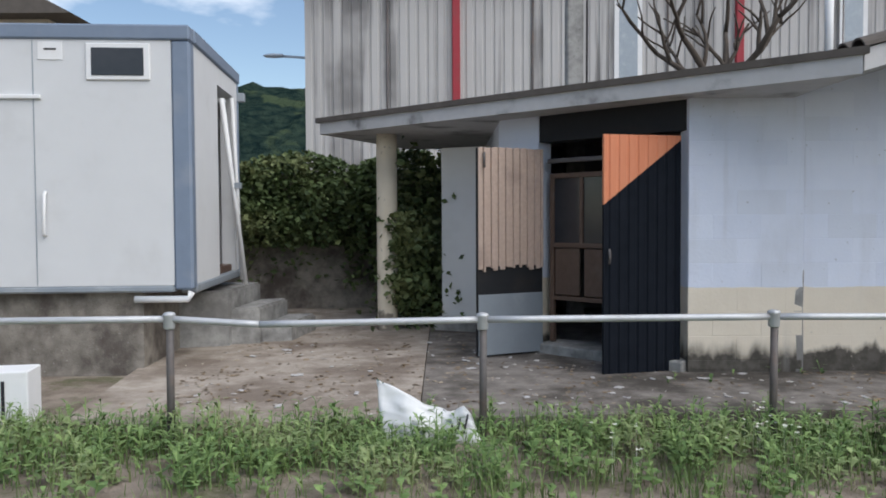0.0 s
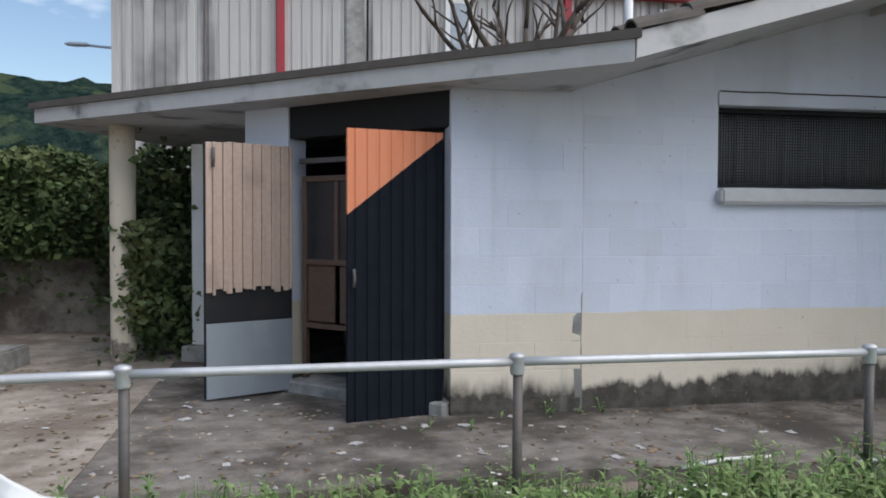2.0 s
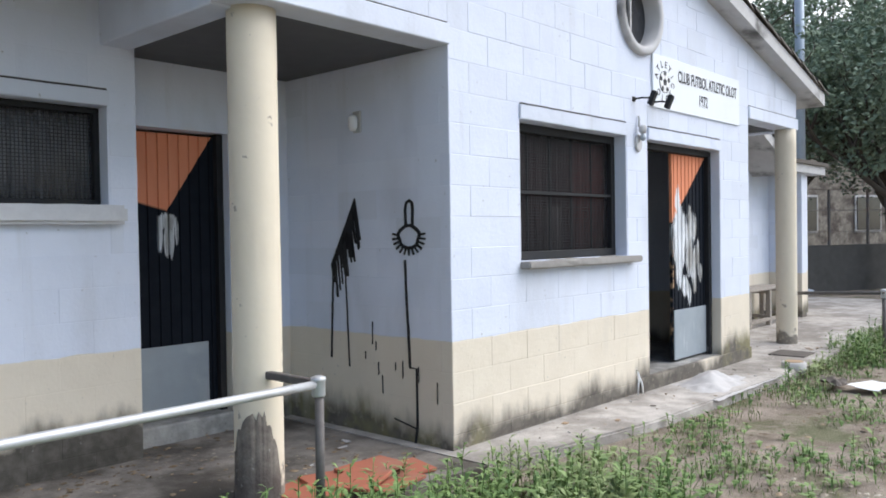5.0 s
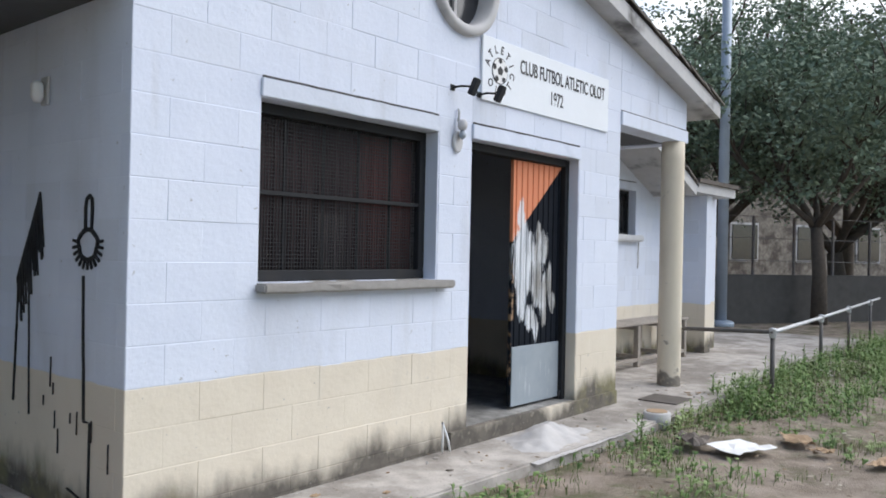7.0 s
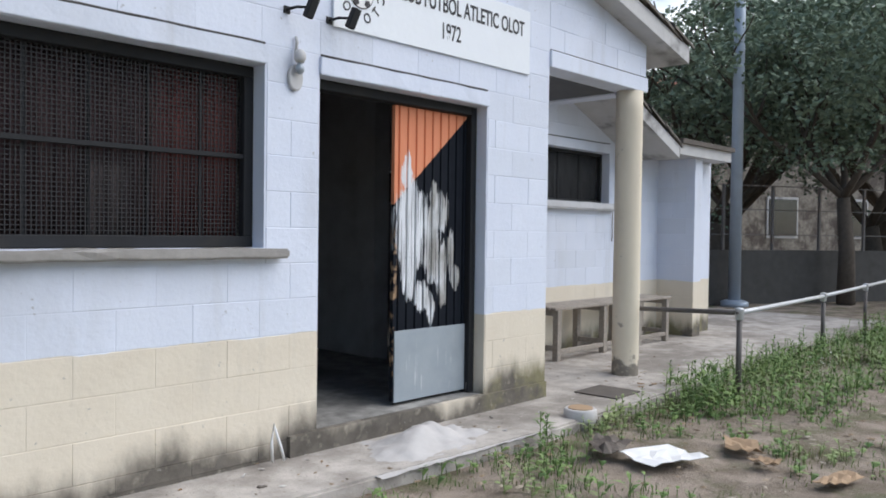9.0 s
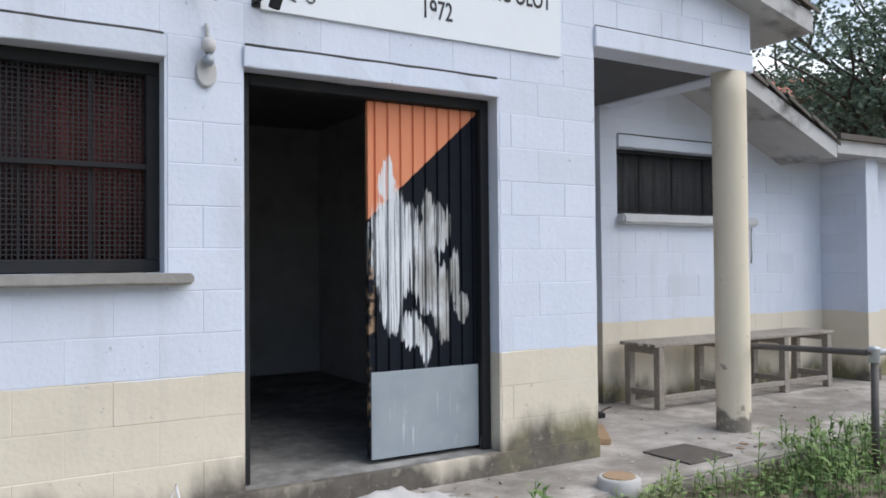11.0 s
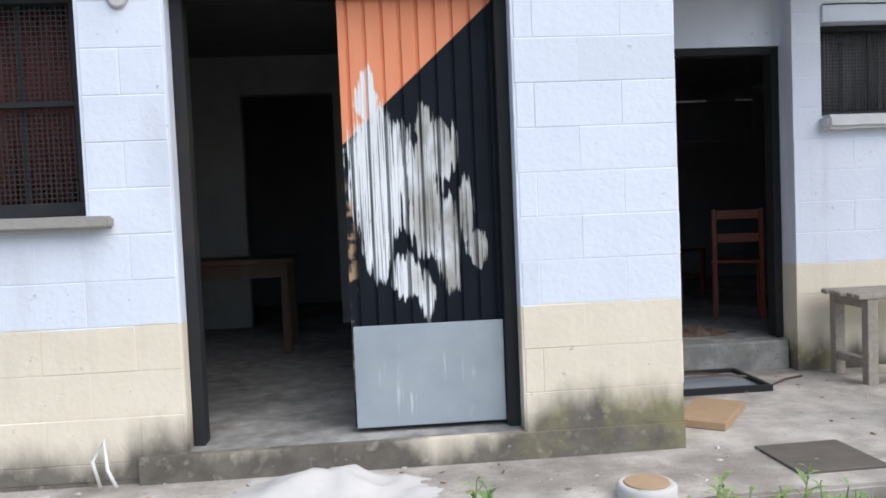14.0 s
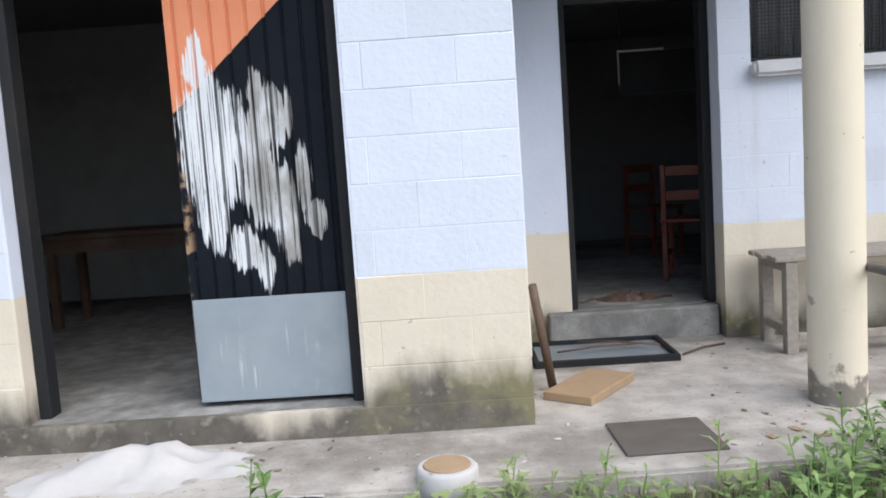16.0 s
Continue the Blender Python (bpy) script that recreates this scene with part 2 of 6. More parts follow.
M_SILL = plain("weathered_sill_stone", (0.62, 0.62, 0.64), 0.8, 0, 0.12, 18, (0.2, 0.19, 0.18), 0.35)
M_SILL2 = plain("bare_stone_sill", (0.36, 0.34, 0.32), 0.85, 0, 0.2, 22, (0.15, 0.13, 0.12), 0.5)
# portico ceiling colour set dark to carry the shade up there
M_CEIL = plain("shade_dark_ceiling_plaster", (0.13, 0.132, 0.14), 0.95, 0, 0.12, 7, (0.08, 0.08, 0.08), 0.3)
M_LINE = plain("near_black_strip", (0.075, 0.072, 0.07), 0.95, 0, 0.25, 20)
M_EARTH = earth()
M_ROOF = plain("dark_weathered_roof_tile", (0.145, 0.125, 0.11), 0.9, 0, 0.25, 8, (0.05, 0.05, 0.045), 0.7)
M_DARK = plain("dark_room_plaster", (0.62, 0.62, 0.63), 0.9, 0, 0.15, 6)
# mid grey that puts the dimness of rooms and window backs into the colour
M_DIM = plain("shade_grey_room_plaster", (0.27, 0.27, 0.285), 0.9, 0, 0.15, 6)
M_BLACK = plain("black_painted_steel", (0.014, 0.015, 0.018), 0.75, 0.0, 0.2, 20, (0.05, 0.04, 0.03), 0.3)
M_MESH = plain("black_wire_mesh", (0.025, 0.025, 0.028), 0.6, 0.0, 0.2, 20)
M_COL = column_paint()
M_KICK = kick_steel()
M_SIGN = plain("white_sign_sheet", (0.76, 0.79, 0.83), 0.6, 0, 0.03, 6, (0.5, 0.5, 0.5), 0.12)
M_GALV = plain("galvanised_steel_sheet", (0.34, 0.38, 0.42), 0.45, 0.35, 0.1, 7, (0.62, 0.63, 0.64), 0.35)
M_RAIL = plain("galvanised_rail_tube", (0.60, 0.61, 0.63), 0.5, 0.4, 0.15, 20, (0.3, 0.27, 0.24), 0.4)
M_POST = plain("dull_iron_post", (0.17, 0.155, 0.15), 0.65, 0.3, 0.25, 24, (0.25, 0.13, 0.07), 0.4)
M_WHITE = plain("white_plastic_paint", (0.78, 0.78, 0.78), 0.6, 0, 0.04, 6, (0.4, 0.38, 0.35), 0.15)
M_CABIN = plain("white_sandwich_panel", (0.66, 0.665, 0.67), 0.6, 0, 0.05, 3, (0.45, 0.44, 0.43), 0.25)
M_TRIM = plain("blue_grey_cabin_trim", (0.20, 0.25, 0.33), 0.55, 0, 0.1, 8, (0.35, 0.36, 0.38), 0.3)
M_WOOD = plain("weathered_bench_wood", (0.42, 0.37, 0.32), 0.85, 0, 0.3, 30, (0.10, 0.085, 0.07), 0.5)
M_PLANK = plain("raw_pine_plank", (0.58, 0.44, 0.36), 0.8, 0, 0.16, 26, (0.27, 0.20, 0.17), 0.5)
M_BROWN = plain("brown_varnished_wood", (0.15, 0.095, 0.07), 0.6, 0, 0.25, 18, (0.3, 0.24, 0.2), 0.3)
M_RED = plain("red_roof_band", (0.36, 0.035, 0.05), 0.6, 0, 0.1, 1)
M_CHAIR = plain("orange_red_chair_paint", (0.17, 0.035, 0.02), 0.5, 0, 0.12, 12)
M_PAPER = plain("white_sheet", (0.8, 0.8, 0.8), 0.8, 0, 0.03, 9, (0.5, 0.47, 0.42), 0.3)
M_INK = plain("black_sign_ink", (0.02, 0.02, 0.025), 0.6, 0, 0.1, 30)
M_SOOT = plain("black_spray_paint", (0.016, 0.016, 0.018), 0.7, 0, 0.1, 30)
M_GATE = plain("dark_stained_boundary_wall", (0.10, 0.095, 0.09), 0.9, 0, 0.25, 5, (0.04, 0.04, 0.035), 0.6)
M_TILE = plain("terracotta_floor_tile", (0.42, 0.14, 0.085), 0.75, 0, 0.15, 12, (0.3, 0.22, 0.17), 0.5)
M_CARD = plain("brown_cardboard", (0.42, 0.29, 0.18), 0.9, 0, 0.12, 14)
M_POWDER = plain("spilled_white_plaster", (0.54, 0.52, 0.51), 0.95, 0, 0.08, 22, (0.4, 0.38, 0.36), 0.3)
M_BUCKET = plain("pale_blue_plastic", (0.36, 0.43, 0.62), 0.4, 0, 0.05, 8)
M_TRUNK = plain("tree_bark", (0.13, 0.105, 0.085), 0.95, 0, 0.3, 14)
M_LEAF = leaf_mat("hedge_leaf", (0.035, 0.055, 0.02), (0.10, 0.14, 0.05), (0.13, 0.15, 0.06))
M_TREE = leaf_mat("tree_leaf", (0.13, 0.18, 0.13), (0.22, 0.28, 0.19))
M_GRASS = leaf_mat("grass_blade", (0.08, 0.135, 0.04), (0.17, 0.235, 0.08), (0.25, 0.24, 0.13))
M_WEED = leaf_mat("weed_leaf", (0.085, 0.155, 0.05), (0.24, 0.345, 0.12), (0.26, 0.32, 0.14))
M_FLOWER = plain("small_white_flower", (0.75, 0.74, 0.66), 0.8, 0, 0.05, 30)
M_POLE = plain("grey_lamp_pole", (0.42, 0.48, 0.56), 0.5, 0.3, 0.1, 6)


def glass_mat():
    n = Nodes("dusty_window_glass", 0.12, 0.0, 0.5)
    return n.done(n.mix(n.noise(5, 5), (0.02, 0.022, 0.026), (0.05, 0.05, 0.055)))


M_GLASS = glass_mat()


def curtain_mat():
    n = Nodes("red_brown_curtain", 0.9, 0.0, 0.2)
    x, y, z = n.xyz()
    c = n.mix(n.noise(7, 3, (1, 1, 0.05)), (0.03, 0.018, 0.02), (0.07, 0.04, 0.042))
    c = n.mix(n.ramp(x, 9.7, 9.95), c, n.mix(n.noise(9, 3, (1, 1, 0.05)), (0.06, 0.018, 0.018), (0.16, 0.045, 0.04)))
    pale = n.math("MULTIPLY", n.math("MULTIPLY", n.ramp(x, 9.42, 9.46), n.ramp(x, 9.68, 9.64)), n.ramp(z, 1.62, 1.57))
    return n.done(n.mix(n.math("MULTIPLY", pale, 0.7), c, (0.16, 0.13, 0.13)))


M_CURTAIN = curtain_mat()
M_CLOTH = plain("faded_grey_curtain", (0.22, 0.225, 0.24), 0.9, 0, 0.3, 9)


def cladding_mat():
    n = Nodes("streaked_metal_cladding", 0.6, 0.0, 0.3)
    c = n.mix(n.noise(0.5, 4), (0.40, 0.39, 0.385), (0.53, 0.515, 0.50))
    streak = n.ramp(n.noise(0.8, 5, (1, 1, 0.05)), 0.53, 0.62)
    streak = n.math("MAXIMUM", n.math("MULTIPLY", streak, 0.8), n.math("MULTIPLY", n.ramp(n.noise(3.4, 3, (1, 1, 0.03)), 0.55, 0.7), 0.45))
    fade = n.math("ADD", 0.35, n.math("MULTIPLY", n.ramp(n.noise(0.4, 3), 0.35, 0.65), 0.65))
    return n.done(n.mix(n.math("MULTIPLY", streak, fade), c, (0.12, 0.115, 0.115)))


M_CLAD = cladding_mat()


def hill_mat():
    n = Nodes("wooded_hillside", 1.0, 0.0, 0.0)
    c = n.mix(n.ramp(n.noise(0.35, 6), 0.35, 0.65), (0.012, 0.025, 0.024), (0.032, 0.052, 0.040))
    c = n.mix(n.math("MULTIPLY", n.ramp(n.noise(0.05, 4), 0.55, 0.6), 0.5), c, (0.09, 0.12, 0.06))
    return n.done(c, n.noise(0.9, 5), 1.0, 1.5)


M_HILL = hill_mat()


# ---- mesh helpers ----
def root(name, at=(0, 0, 0), turn=0.0, **tags):
    ob = new(name)
    ob.empty_display_size = 0.1
    ob.matrix_world = pose(*at, 0, 0, turn)
    return tagged(ob, **tags)


def part(name, bm, material, parent=None, label=""):
    me = bpy.data.meshes.new(name)
    bm.normal_update()
    bm.to_mesh(me)
    bm.free()
    me.materials.append(material)
    ob = new(name, me)
    if parent is not None:
        ob.parent = parent
    if label:
        ob["label"] = label
    return ob


def thing(name, bm, material, label, category, group="", kind=""):
    return tagged(part(name, bm, material), label, category, group, kind)


def box(bm, x0, x1, y0, y1, z0, z1, bevel=0.0, m=None):
    r = bmesh.ops.create_cube(bm, size=1)
    vs = r["verts"]
    for v in vs:
        v.co = Vector(((x0 + x1) / 2 + v.co.x * (x1 - x0), (y0 + y1) / 2 + v.co.y * (y1 - y0), (z0 + z1) / 2 + v.co.z * (z1 - z0)))
    if bevel:
        es = list({e for v in vs for e in v.link_edges})
        r = bmesh.ops.bevel(bm, geom=es, offset=bevel, segments=1, affect="EDGES", profile=0.5)
        vs = list({v for f in r["faces"] for v in f.verts} | {v for v in vs if v.is_valid})
    if m is not None:
        for v in vs:
            v.co = m @ v.co
    return vs


def bbox(*a, **k):
    bm = bmesh.new()
    box(bm, *a, **k)
    return bm


def tube(points, r, sides=10, r1=None):
    """A capped round tube along points, tapering to r1."""
    bm = bmesh.new()
    rings = []
    n = len(points)
    for i, p in enumerate(points):
        p = Vector(p)
        d = (Vector(points[min(i + 1, n - 1)]) - Vector(points[max(i - 1, 0)])).normalized()
        a = d.orthogonal().normalized() if not rings else (prev - d * prev.dot(d)).normalized()
        prev = a
        b = d.cross(a)
        rad = r if r1 is None else r + (r1 - r) * i / max(n - 1, 1)
        rings.append([bm.verts.new(p + rad * (math.cos(t) * a + math.sin(t) * b)) for t in (2 * math.pi * k / sides for k in range(sides))])
    for u, v in zip(rings, rings[1:]):
        for k in range(sides):
            bm.faces.new((u[k], u[(k + 1) % sides], v[(k + 1) % sides], v[k])).smooth = True
    bm.faces.new(rings[0][::-1]), bm.faces.new(rings[-1])
    return bm


def lathe(profile, sides=24, at=(0, 0, 0)):
    """A turned solid from (radius, height) pairs."""
    bm = bmesh.new()
    rings = [[bm.verts.new((at[0] + r * math.cos(a), at[1] + r * math.sin(a), at[2] + z)) for a in (2 * math.pi * k / sides for k in range(sides))] for r, z in profile]
    for u, v in zip(rings, rings[1:]):
        for k in range(sides):
            bm.faces.new((u[k], u[(k + 1) % sides], v[(k + 1) % sides], v[k])).smooth = True
    bm.faces.new(rings[0][::-1]), bm.faces.new(rings[-1])
    return bm


def prism(outline, axis, a, b):
    """A polygon in the plane across an axis, thickened from a to b along it."""
    bm = bmesh.new()

    def at(u, v, w):
        return {"x": (w, u, v), "y": (u, w, v), "z": (u, v, w)}[axis]

    lo = [bm.verts.new(at(u, v, a)) for u, v in outline]
    hi = [bm.verts.new(at(u, v, b)) for u, v in outline]
    bm.faces.new(lo), bm.faces.new(hi[::-1])
    n = len(outline)
    for k in range(n):
        bm.faces.new((lo[k], hi[k], hi[(k + 1) % n], lo[(k + 1) % n]))
    bmesh.ops.recalc_face_normals(bm, faces=bm.faces)
    return bm


def soup(name, verts, faces, material):
    me = bpy.data.meshes.new(name)
    me.from_pydata([tuple(v) for v in verts], [], faces)
    me.materials.append(material)
    return new(name, me)


def turned(bm, m):
    bmesh.ops.transform(bm, matrix=m, verts=bm.verts)
    return bm


# ---- structure ----
YA, YB, YC = 6.95, 5.52, 6.92
MID, SLOPE = 10.535, 0.25


def roof_b(x):
    return 3.0 + SLOPE * (14.55 - MID - abs(x - MID))


def roof_wing(x):
    """Underside of the wing roofs."""
    return 2.27 + 0.29 * (x - 3.76) if x < MID else 2.20 + 0.41 * (16.7 - x)


block_meshes = {}


def block_mesh(w, h, d):
    key = (round(w, 2), round(h, 2), d)
    if key not in block_meshes:
        bm = bmesh.new()
        a, b, c, e = key[0] / 2, key[1] / 2, 0.0025, 0.0045
        back = [bm.verts.new(p) for p in ((-a, 0.012, -b), (a, 0.012, -b), (a, 0.012, b), (-a, 0.012, b))]
        rim = [bm.verts.new(p) for p in ((-a, 0.0, -b), (a, 0.0, -b), (a, 0.0, b), (-a, 0.0, b))]
        top = [bm.verts.new(p) for p in ((-a + c, -d, -b + e), (a - c, -d, -b + e), (a - c, -d, b - e), (-a + c, -d, b - e))]
        for u, v in ((back, rim), (rim, top)):
            for k in range(4):
                bm.faces.new((u[k], u[(k + 1) % 4], v[(k + 1) % 4], v[k]))
        bm.faces.new(top)
        me = bpy.data.meshes.new("block")
        bm.to_mesh(me)
        bm.free()
        me.materials.append(M_WALL)
        block_meshes[key] = me
    return block_meshes[key]


def lay_blocks(parent, origin, turn, u0, u1, z0, top, holes, seed, proud=0.0025):
    """Courses of painted concrete blocks, 40 by 20 cm, on the face of a wall; holes are (u0, u1, z0, z1)."""
    rng = random.Random(seed)
    base = pose(*origin, 0, 0, turn)
    row = 0
    z = -0.1
    while z < 4.3:
        za, zb = max(z, z0), z + 0.2
        row += 1
        z += 0.2
        if zb - za < 0.05:
            continue
        spans = [(u0, u1)]
        for a, b, c, d in holes:
            if c < zb - 0.02 and d > za + 0.02:
                spans = [s for p, q in spans for s in ((p, min(q, a)), (max(p, b), q)) if s[1] - s[0] > 0.03]
        for p, q in spans:
            cuts = [p] + [u for u in (u0 + 0.4 * k + (0.2 if row % 2 else 0.0) for k in range(0, 40)) if p + 0.06 < u < q - 0.06] + [q]
            for a, b in zip(cuts, cuts[1:]):
                t = min(zb, top(a), top(b))
                # next to an opening the course is cut to it
                for ha, hb, hc, hd in holes:
                    if a < hb - 0.01 and b > ha + 0.01 and hc < t and hd > za:
                        t = min(t, hc) if hc > za else t
                if t - za < 0.06:
                    continue
                ob = new("block", block_mesh(b - a, t - za, rng.choice((0.5, 1.0, 1.0, 1.5)) * proud))
                ob.parent = parent
                ob.matrix_world = base @ pose((a + b) / 2, -0.0008 - rng.uniform(0.0, 0.5) * proud, (za + t) / 2, rng.uniform(-0.35, 0.35), 0, rng.uniform(-0.25, 0.25))


def wall(name, outline, axis, a, b, material=None, label=""):
    ob = part(name, prism(outline, axis, a, b), material or M_WALL)
    return tagged(ob, label or "pale blue-white painted concrete block wall, cream below", "wall", kind="structure")


# ground and paving
bm = bmesh.new()
bmesh.ops.create_grid(bm, x_segments=150, y_segments=90, size=1)
for v in bm.verts:
    x, y = v.co.x * 24 + 8, v.co.y * 14 + 6
    v.co = Vector((x, y, -0.075 + 0.05 * (noise.noise((x * 0.9, y * 0.9, 0)) + 0.5 * noise.noise((x * 3, y * 3, 2))) * (1 if y < 4.9 else 0.2)))
edge = [e for e in bm.edges if e.is_boundary]
ext = bmesh.ops.extrude_edge_only(bm, edges=edge)
for v in [g for g in ext["geom"] if isinstance(g, bmesh.types.BMVert)]:
    d = Vector((v.co.x - 8, v.co.y - 6, 0))
    v.co = Vector((8 + d.x * 60, 6 + d.y * 90, -0.1))
thing("ground", bm, M_EARTH, "trodden brown earth with patches of turf", "ground", kind="structure")

bm = prism([(-1.55, 5.3), (0.722, 5.42), (0.722, 11.9), (-2.3, 11.9), (-1.95, 8.9)], "z", -0.25, -0.003)
tagged(part("pavement_1", bm, M_YARD), "stained concrete forecourt slab with litter", "pavement", kind="structure")
bm = prism([(0.73, 5.42), (3.4, 5.6), (6.9, 5.35), (8.0, 5.15), (8.0, 7.3), (6.8, 7.3), (1.4, 9.2), (0.73, 11.9)], "z", -0.25, 0.0)
tagged(part("pavement_2", bm, M_SLAB), "stained grey concrete paving before the wall", "pavement", kind="structure")
bm = prism([(8.004, 5.15), (9.6, 4.93), (12.2, 4.86), (14.2, 4.93), (16.8, 5.2), (21.5, 5.2), (21.5, 9.5), (8.004, 7.4)], "z", -0.25, 0.002)
bmesh.ops.bevel(bm, geom=[e for e in bm.edges if all(v.co.z > 0 for v in e.verts)], offset=0.015, segments=2, affect="EDGES")
tagged(part("pavement_3", bm, M_WALK), "cracked concrete walkway along the building", "pavement", kind="structure")

# facade of the left wing
wa = wall("wall_left_wing", [(2.9, -0.2), (4.90, -0.2), (4.90, 2.6), (3.3, 2.3), (2.9, 2.3)], "y", YA, YA + 0.2)
wa2 = wall("wall_left_wing_middle", [(4.90, -0.2), (6.575, -0.2), (6.575, 1.597), (4.90, 1.597)], "y", YA, YA + 0.2)
wa3 = wall("wall_left_wing_head", [(4.90, 2.203), (6.575, 2.203), (6.575, 3.1), (4.90, 2.6)], "y", YA, YA + 0.2)
wa4 = wall("wall_left_wing_end", [(6.575, -0.2), (6.76, -0.2), (6.76, 3.15), (6.575, 3.1)], "y", YA, YA + 0.2)
wa5 = wall("wall_portico_west_side", [(YA + 0.2, -0.2), (7.2, -0.2), (7.2, 3.0), (YA + 0.2, 3.0)], "x", 6.56, 6.76)
# portico back wall with its door opening
pb = wall("wall_portico_back", [(7.585, -0.2), (8.11, -0.2), (8.11, 3.0), (7.585, 3.0)], "y", 7.2, 7.4)
wall("wall_portico_back_head", [(6.56, 2.14), (7.585, 2.14), (7.585, 3.0), (6.56, 3.0)], "y", 7.2, 7.4)
wall("wall_portico_back_jamb", [(6.56, -0.2), (6.80, -0.2), (6.80, 2.14), (6.56, 2.14)], "y", 7.2, 7.4)
# central block
wb_side = wall("wall_centre_west_side", [(YB, -0.2), (7.2, -0.2), (7.2, 2.585), (YB, 2.585)], "x", 8.11, 8.31)
wb1 = wall("wall_centre_1", [(8.31, -0.2), (8.856, -0.2), (8.856, 2.585), (8.31, 2.585)], "y", YB, YB + 0.2)
wb2 = wall("wall_centre_2", [(8.856, -0.2), (10.335, -0.2), (10.335, 1.187), (8.856, 1.187)], "y", YB, YB + 0.2)
wb3 = wall("wall_centre_3", [(10.335, -0.2), (10.71, -0.2), (10.71, 2.585), (10.335, 2.585)], "y", YB, YB + 0.2)
wb4 = wall("wall_centre_4", [(12.215, -0.2), (12.76, -0.2), (12.76, 2.585), (12.215, 2.585)], "y", YB, YB + 0.2)
wb5 = wall("wall_centre_5", [(8.856, 2.187), (10.335, 2.187), (10.335, 2.585), (8.856, 2.585)], "y", YB, YB + 0.2)
wb6 = wall("wall_centre_6", [(10.71, 2.187), (12.215, 2.187), (12.215, 2.585), (10.71, 2.585)], "y", YB, YB + 0.2)
wb_side2 = wall("wall_centre_east_side", [(YB, -0.2), (7.07, -0.2), (7.07, 2.585), (YB, 2.585)], "x", 12.76, 12.96)
# gable with the round window
bm = bmesh.new()
cx, cz, cr = 10.59, 3.27, 0.30
ring = [(cx + cr * math.cos(a), cz + cr * math.sin(a)) for a in (2 * math.pi * k / 32 for k in range(32))]
half = [(MID - 4.0, 2.59), (8.11, 2.59), (cx, 2.59), (12.96, 2.59), (14.47, 2.59), (14.47, roof_b(14.47)), (MID, roof_b(MID)), (MID - 4.0, roof_b(MID - 4.0))]
for y in (YB, YB + 0.2):
    outer = [bm.verts.new((u, y, v)) for u, v in half]
    inner = [bm.verts.new((u, y, v)) for u, v in ring]
    es = [bm.edges.new((s[k], s[(k + 1) % len(s)])) for s in (outer, inner) for k in range(len(s))]
    bmesh.ops.triangle_fill(bm, edges=es, use_beauty=True)
fr = [v for v in bm.verts if abs(v.co.y - YB) < 1e-4]
bk = [v for v in bm.verts if v not in fr]
for lo, hi in ((0, 8), (8, 40)):
    n = hi - lo
    for k in range(n):
        bm.faces.new((fr[lo + k], fr[lo + (k + 1) % n], bk[lo + (k + 1) % n], bk[lo + k]))
bmesh.ops.recalc_face_normals(bm, faces=bm.faces)
wg = tagged(part("wall_gable", bm, M_WALL), "pale blue-white block gable with a round window", "wall", kind="structure")
# right wing
pb2 = wall("wall_east_portico_back", [(12.96, -0.2), (13.36, -0.2), (13.36, 3.0), (12.96, 3.0)], "y", 7.07, 7.27)
wall("wall_east_portico_head", [(13.36, 2.13), (14.27, 2.13), (14.27, 3.0), (13.36, 3.0)], "y", 7.07, 7.27)
wc_side = wall("wall_right_wing_side", [(YC, -0.2), (7.27, -0.2), (7.27, 3.0), (YC, 3.0)], "x", 14.27, 14.46)
wc1 = wall("wall_right_wing_1", [(14.46, -0.2), (16.155, -0.2), (16.155, 1.645), (14.46, 1.645)], "y", YC, YC + 0.2)
wc2 = wall("wall_right_wing_2", [(16.155, -0.2), (17.35, -0.2), (17.35, 2.26), (16.7, 2.26), (16.155, 2.5)], "y", YC, YC + 0.2)
wc3 = wall("wall_right_wing_3", [(14.46, 2.24), (16.155, 2.24), (16.155, 2.6), (14.46, 3.0)], "y", YC, YC + 0.2)
wd = wall("wall_right_wing_fin", [(6.41, -0.2), (7.12, -0.2), (7.12, 2.3), (6.41, 2.3)], "x", 17.35, 17.55)
wall("wall_right_end", [(17.55, -0.2), (18.2, -0.2), (18.2, 2.3), (17.55, 2.3)], "y", 6.6, 6.8)
# chamfered end of the left wing
DIA = Vector((-1.1, 1.08, 0)).normalized()
dia_turn = math.degrees(math.atan2(-1.08, 1.1))
bm = prism([(1.80, 8.03), (1.94, 8.17), (1.66, 8.5), (1.45, 8.37)], "z", -0.2, 2.3)
tagged(part("wall_chamfer_pier", bm, M_WALL), "pale painted wall pier at the chamfered corner", "wall", kind="structure")
wall("wall_left_end", [(8.52, -0.2), (11.5, -0.2), (11.5, 2.3), (8.52, 2.3)], "x", 1.46, 1.66)
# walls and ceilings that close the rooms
# the back wall is greyed so that the rooms look dark through the doors
wall("wall_back", [(1.66, -0.2), (18.2, -0.2), (18.2, 2.9), (1.66, 2.9)], "y", 11.3, 11.5, M_DIM, "plaster back wall, greyed to keep the rooms dark")
wall("wall_east_end", [(6.8, -0.2), (11.3, -0.2), (11.3, 2.3), (6.8, 2.3)], "x", 18.0, 18.2)
wall("wall_room_1", [(7.4, -0.2), (11.3, -0.2), (11.3, 2.9), (7.4, 2.9)], "x", 8.0, 8.2, M_DARK, "dim grey plaster room wall")
wall("wall_room_2", [(7.27, -0.2), (11.3, -0.2), (11.3, 2.9), (7.27, 2.9)], "x", 12.72, 12.9, M_DARK, "dim grey plaster room wall")
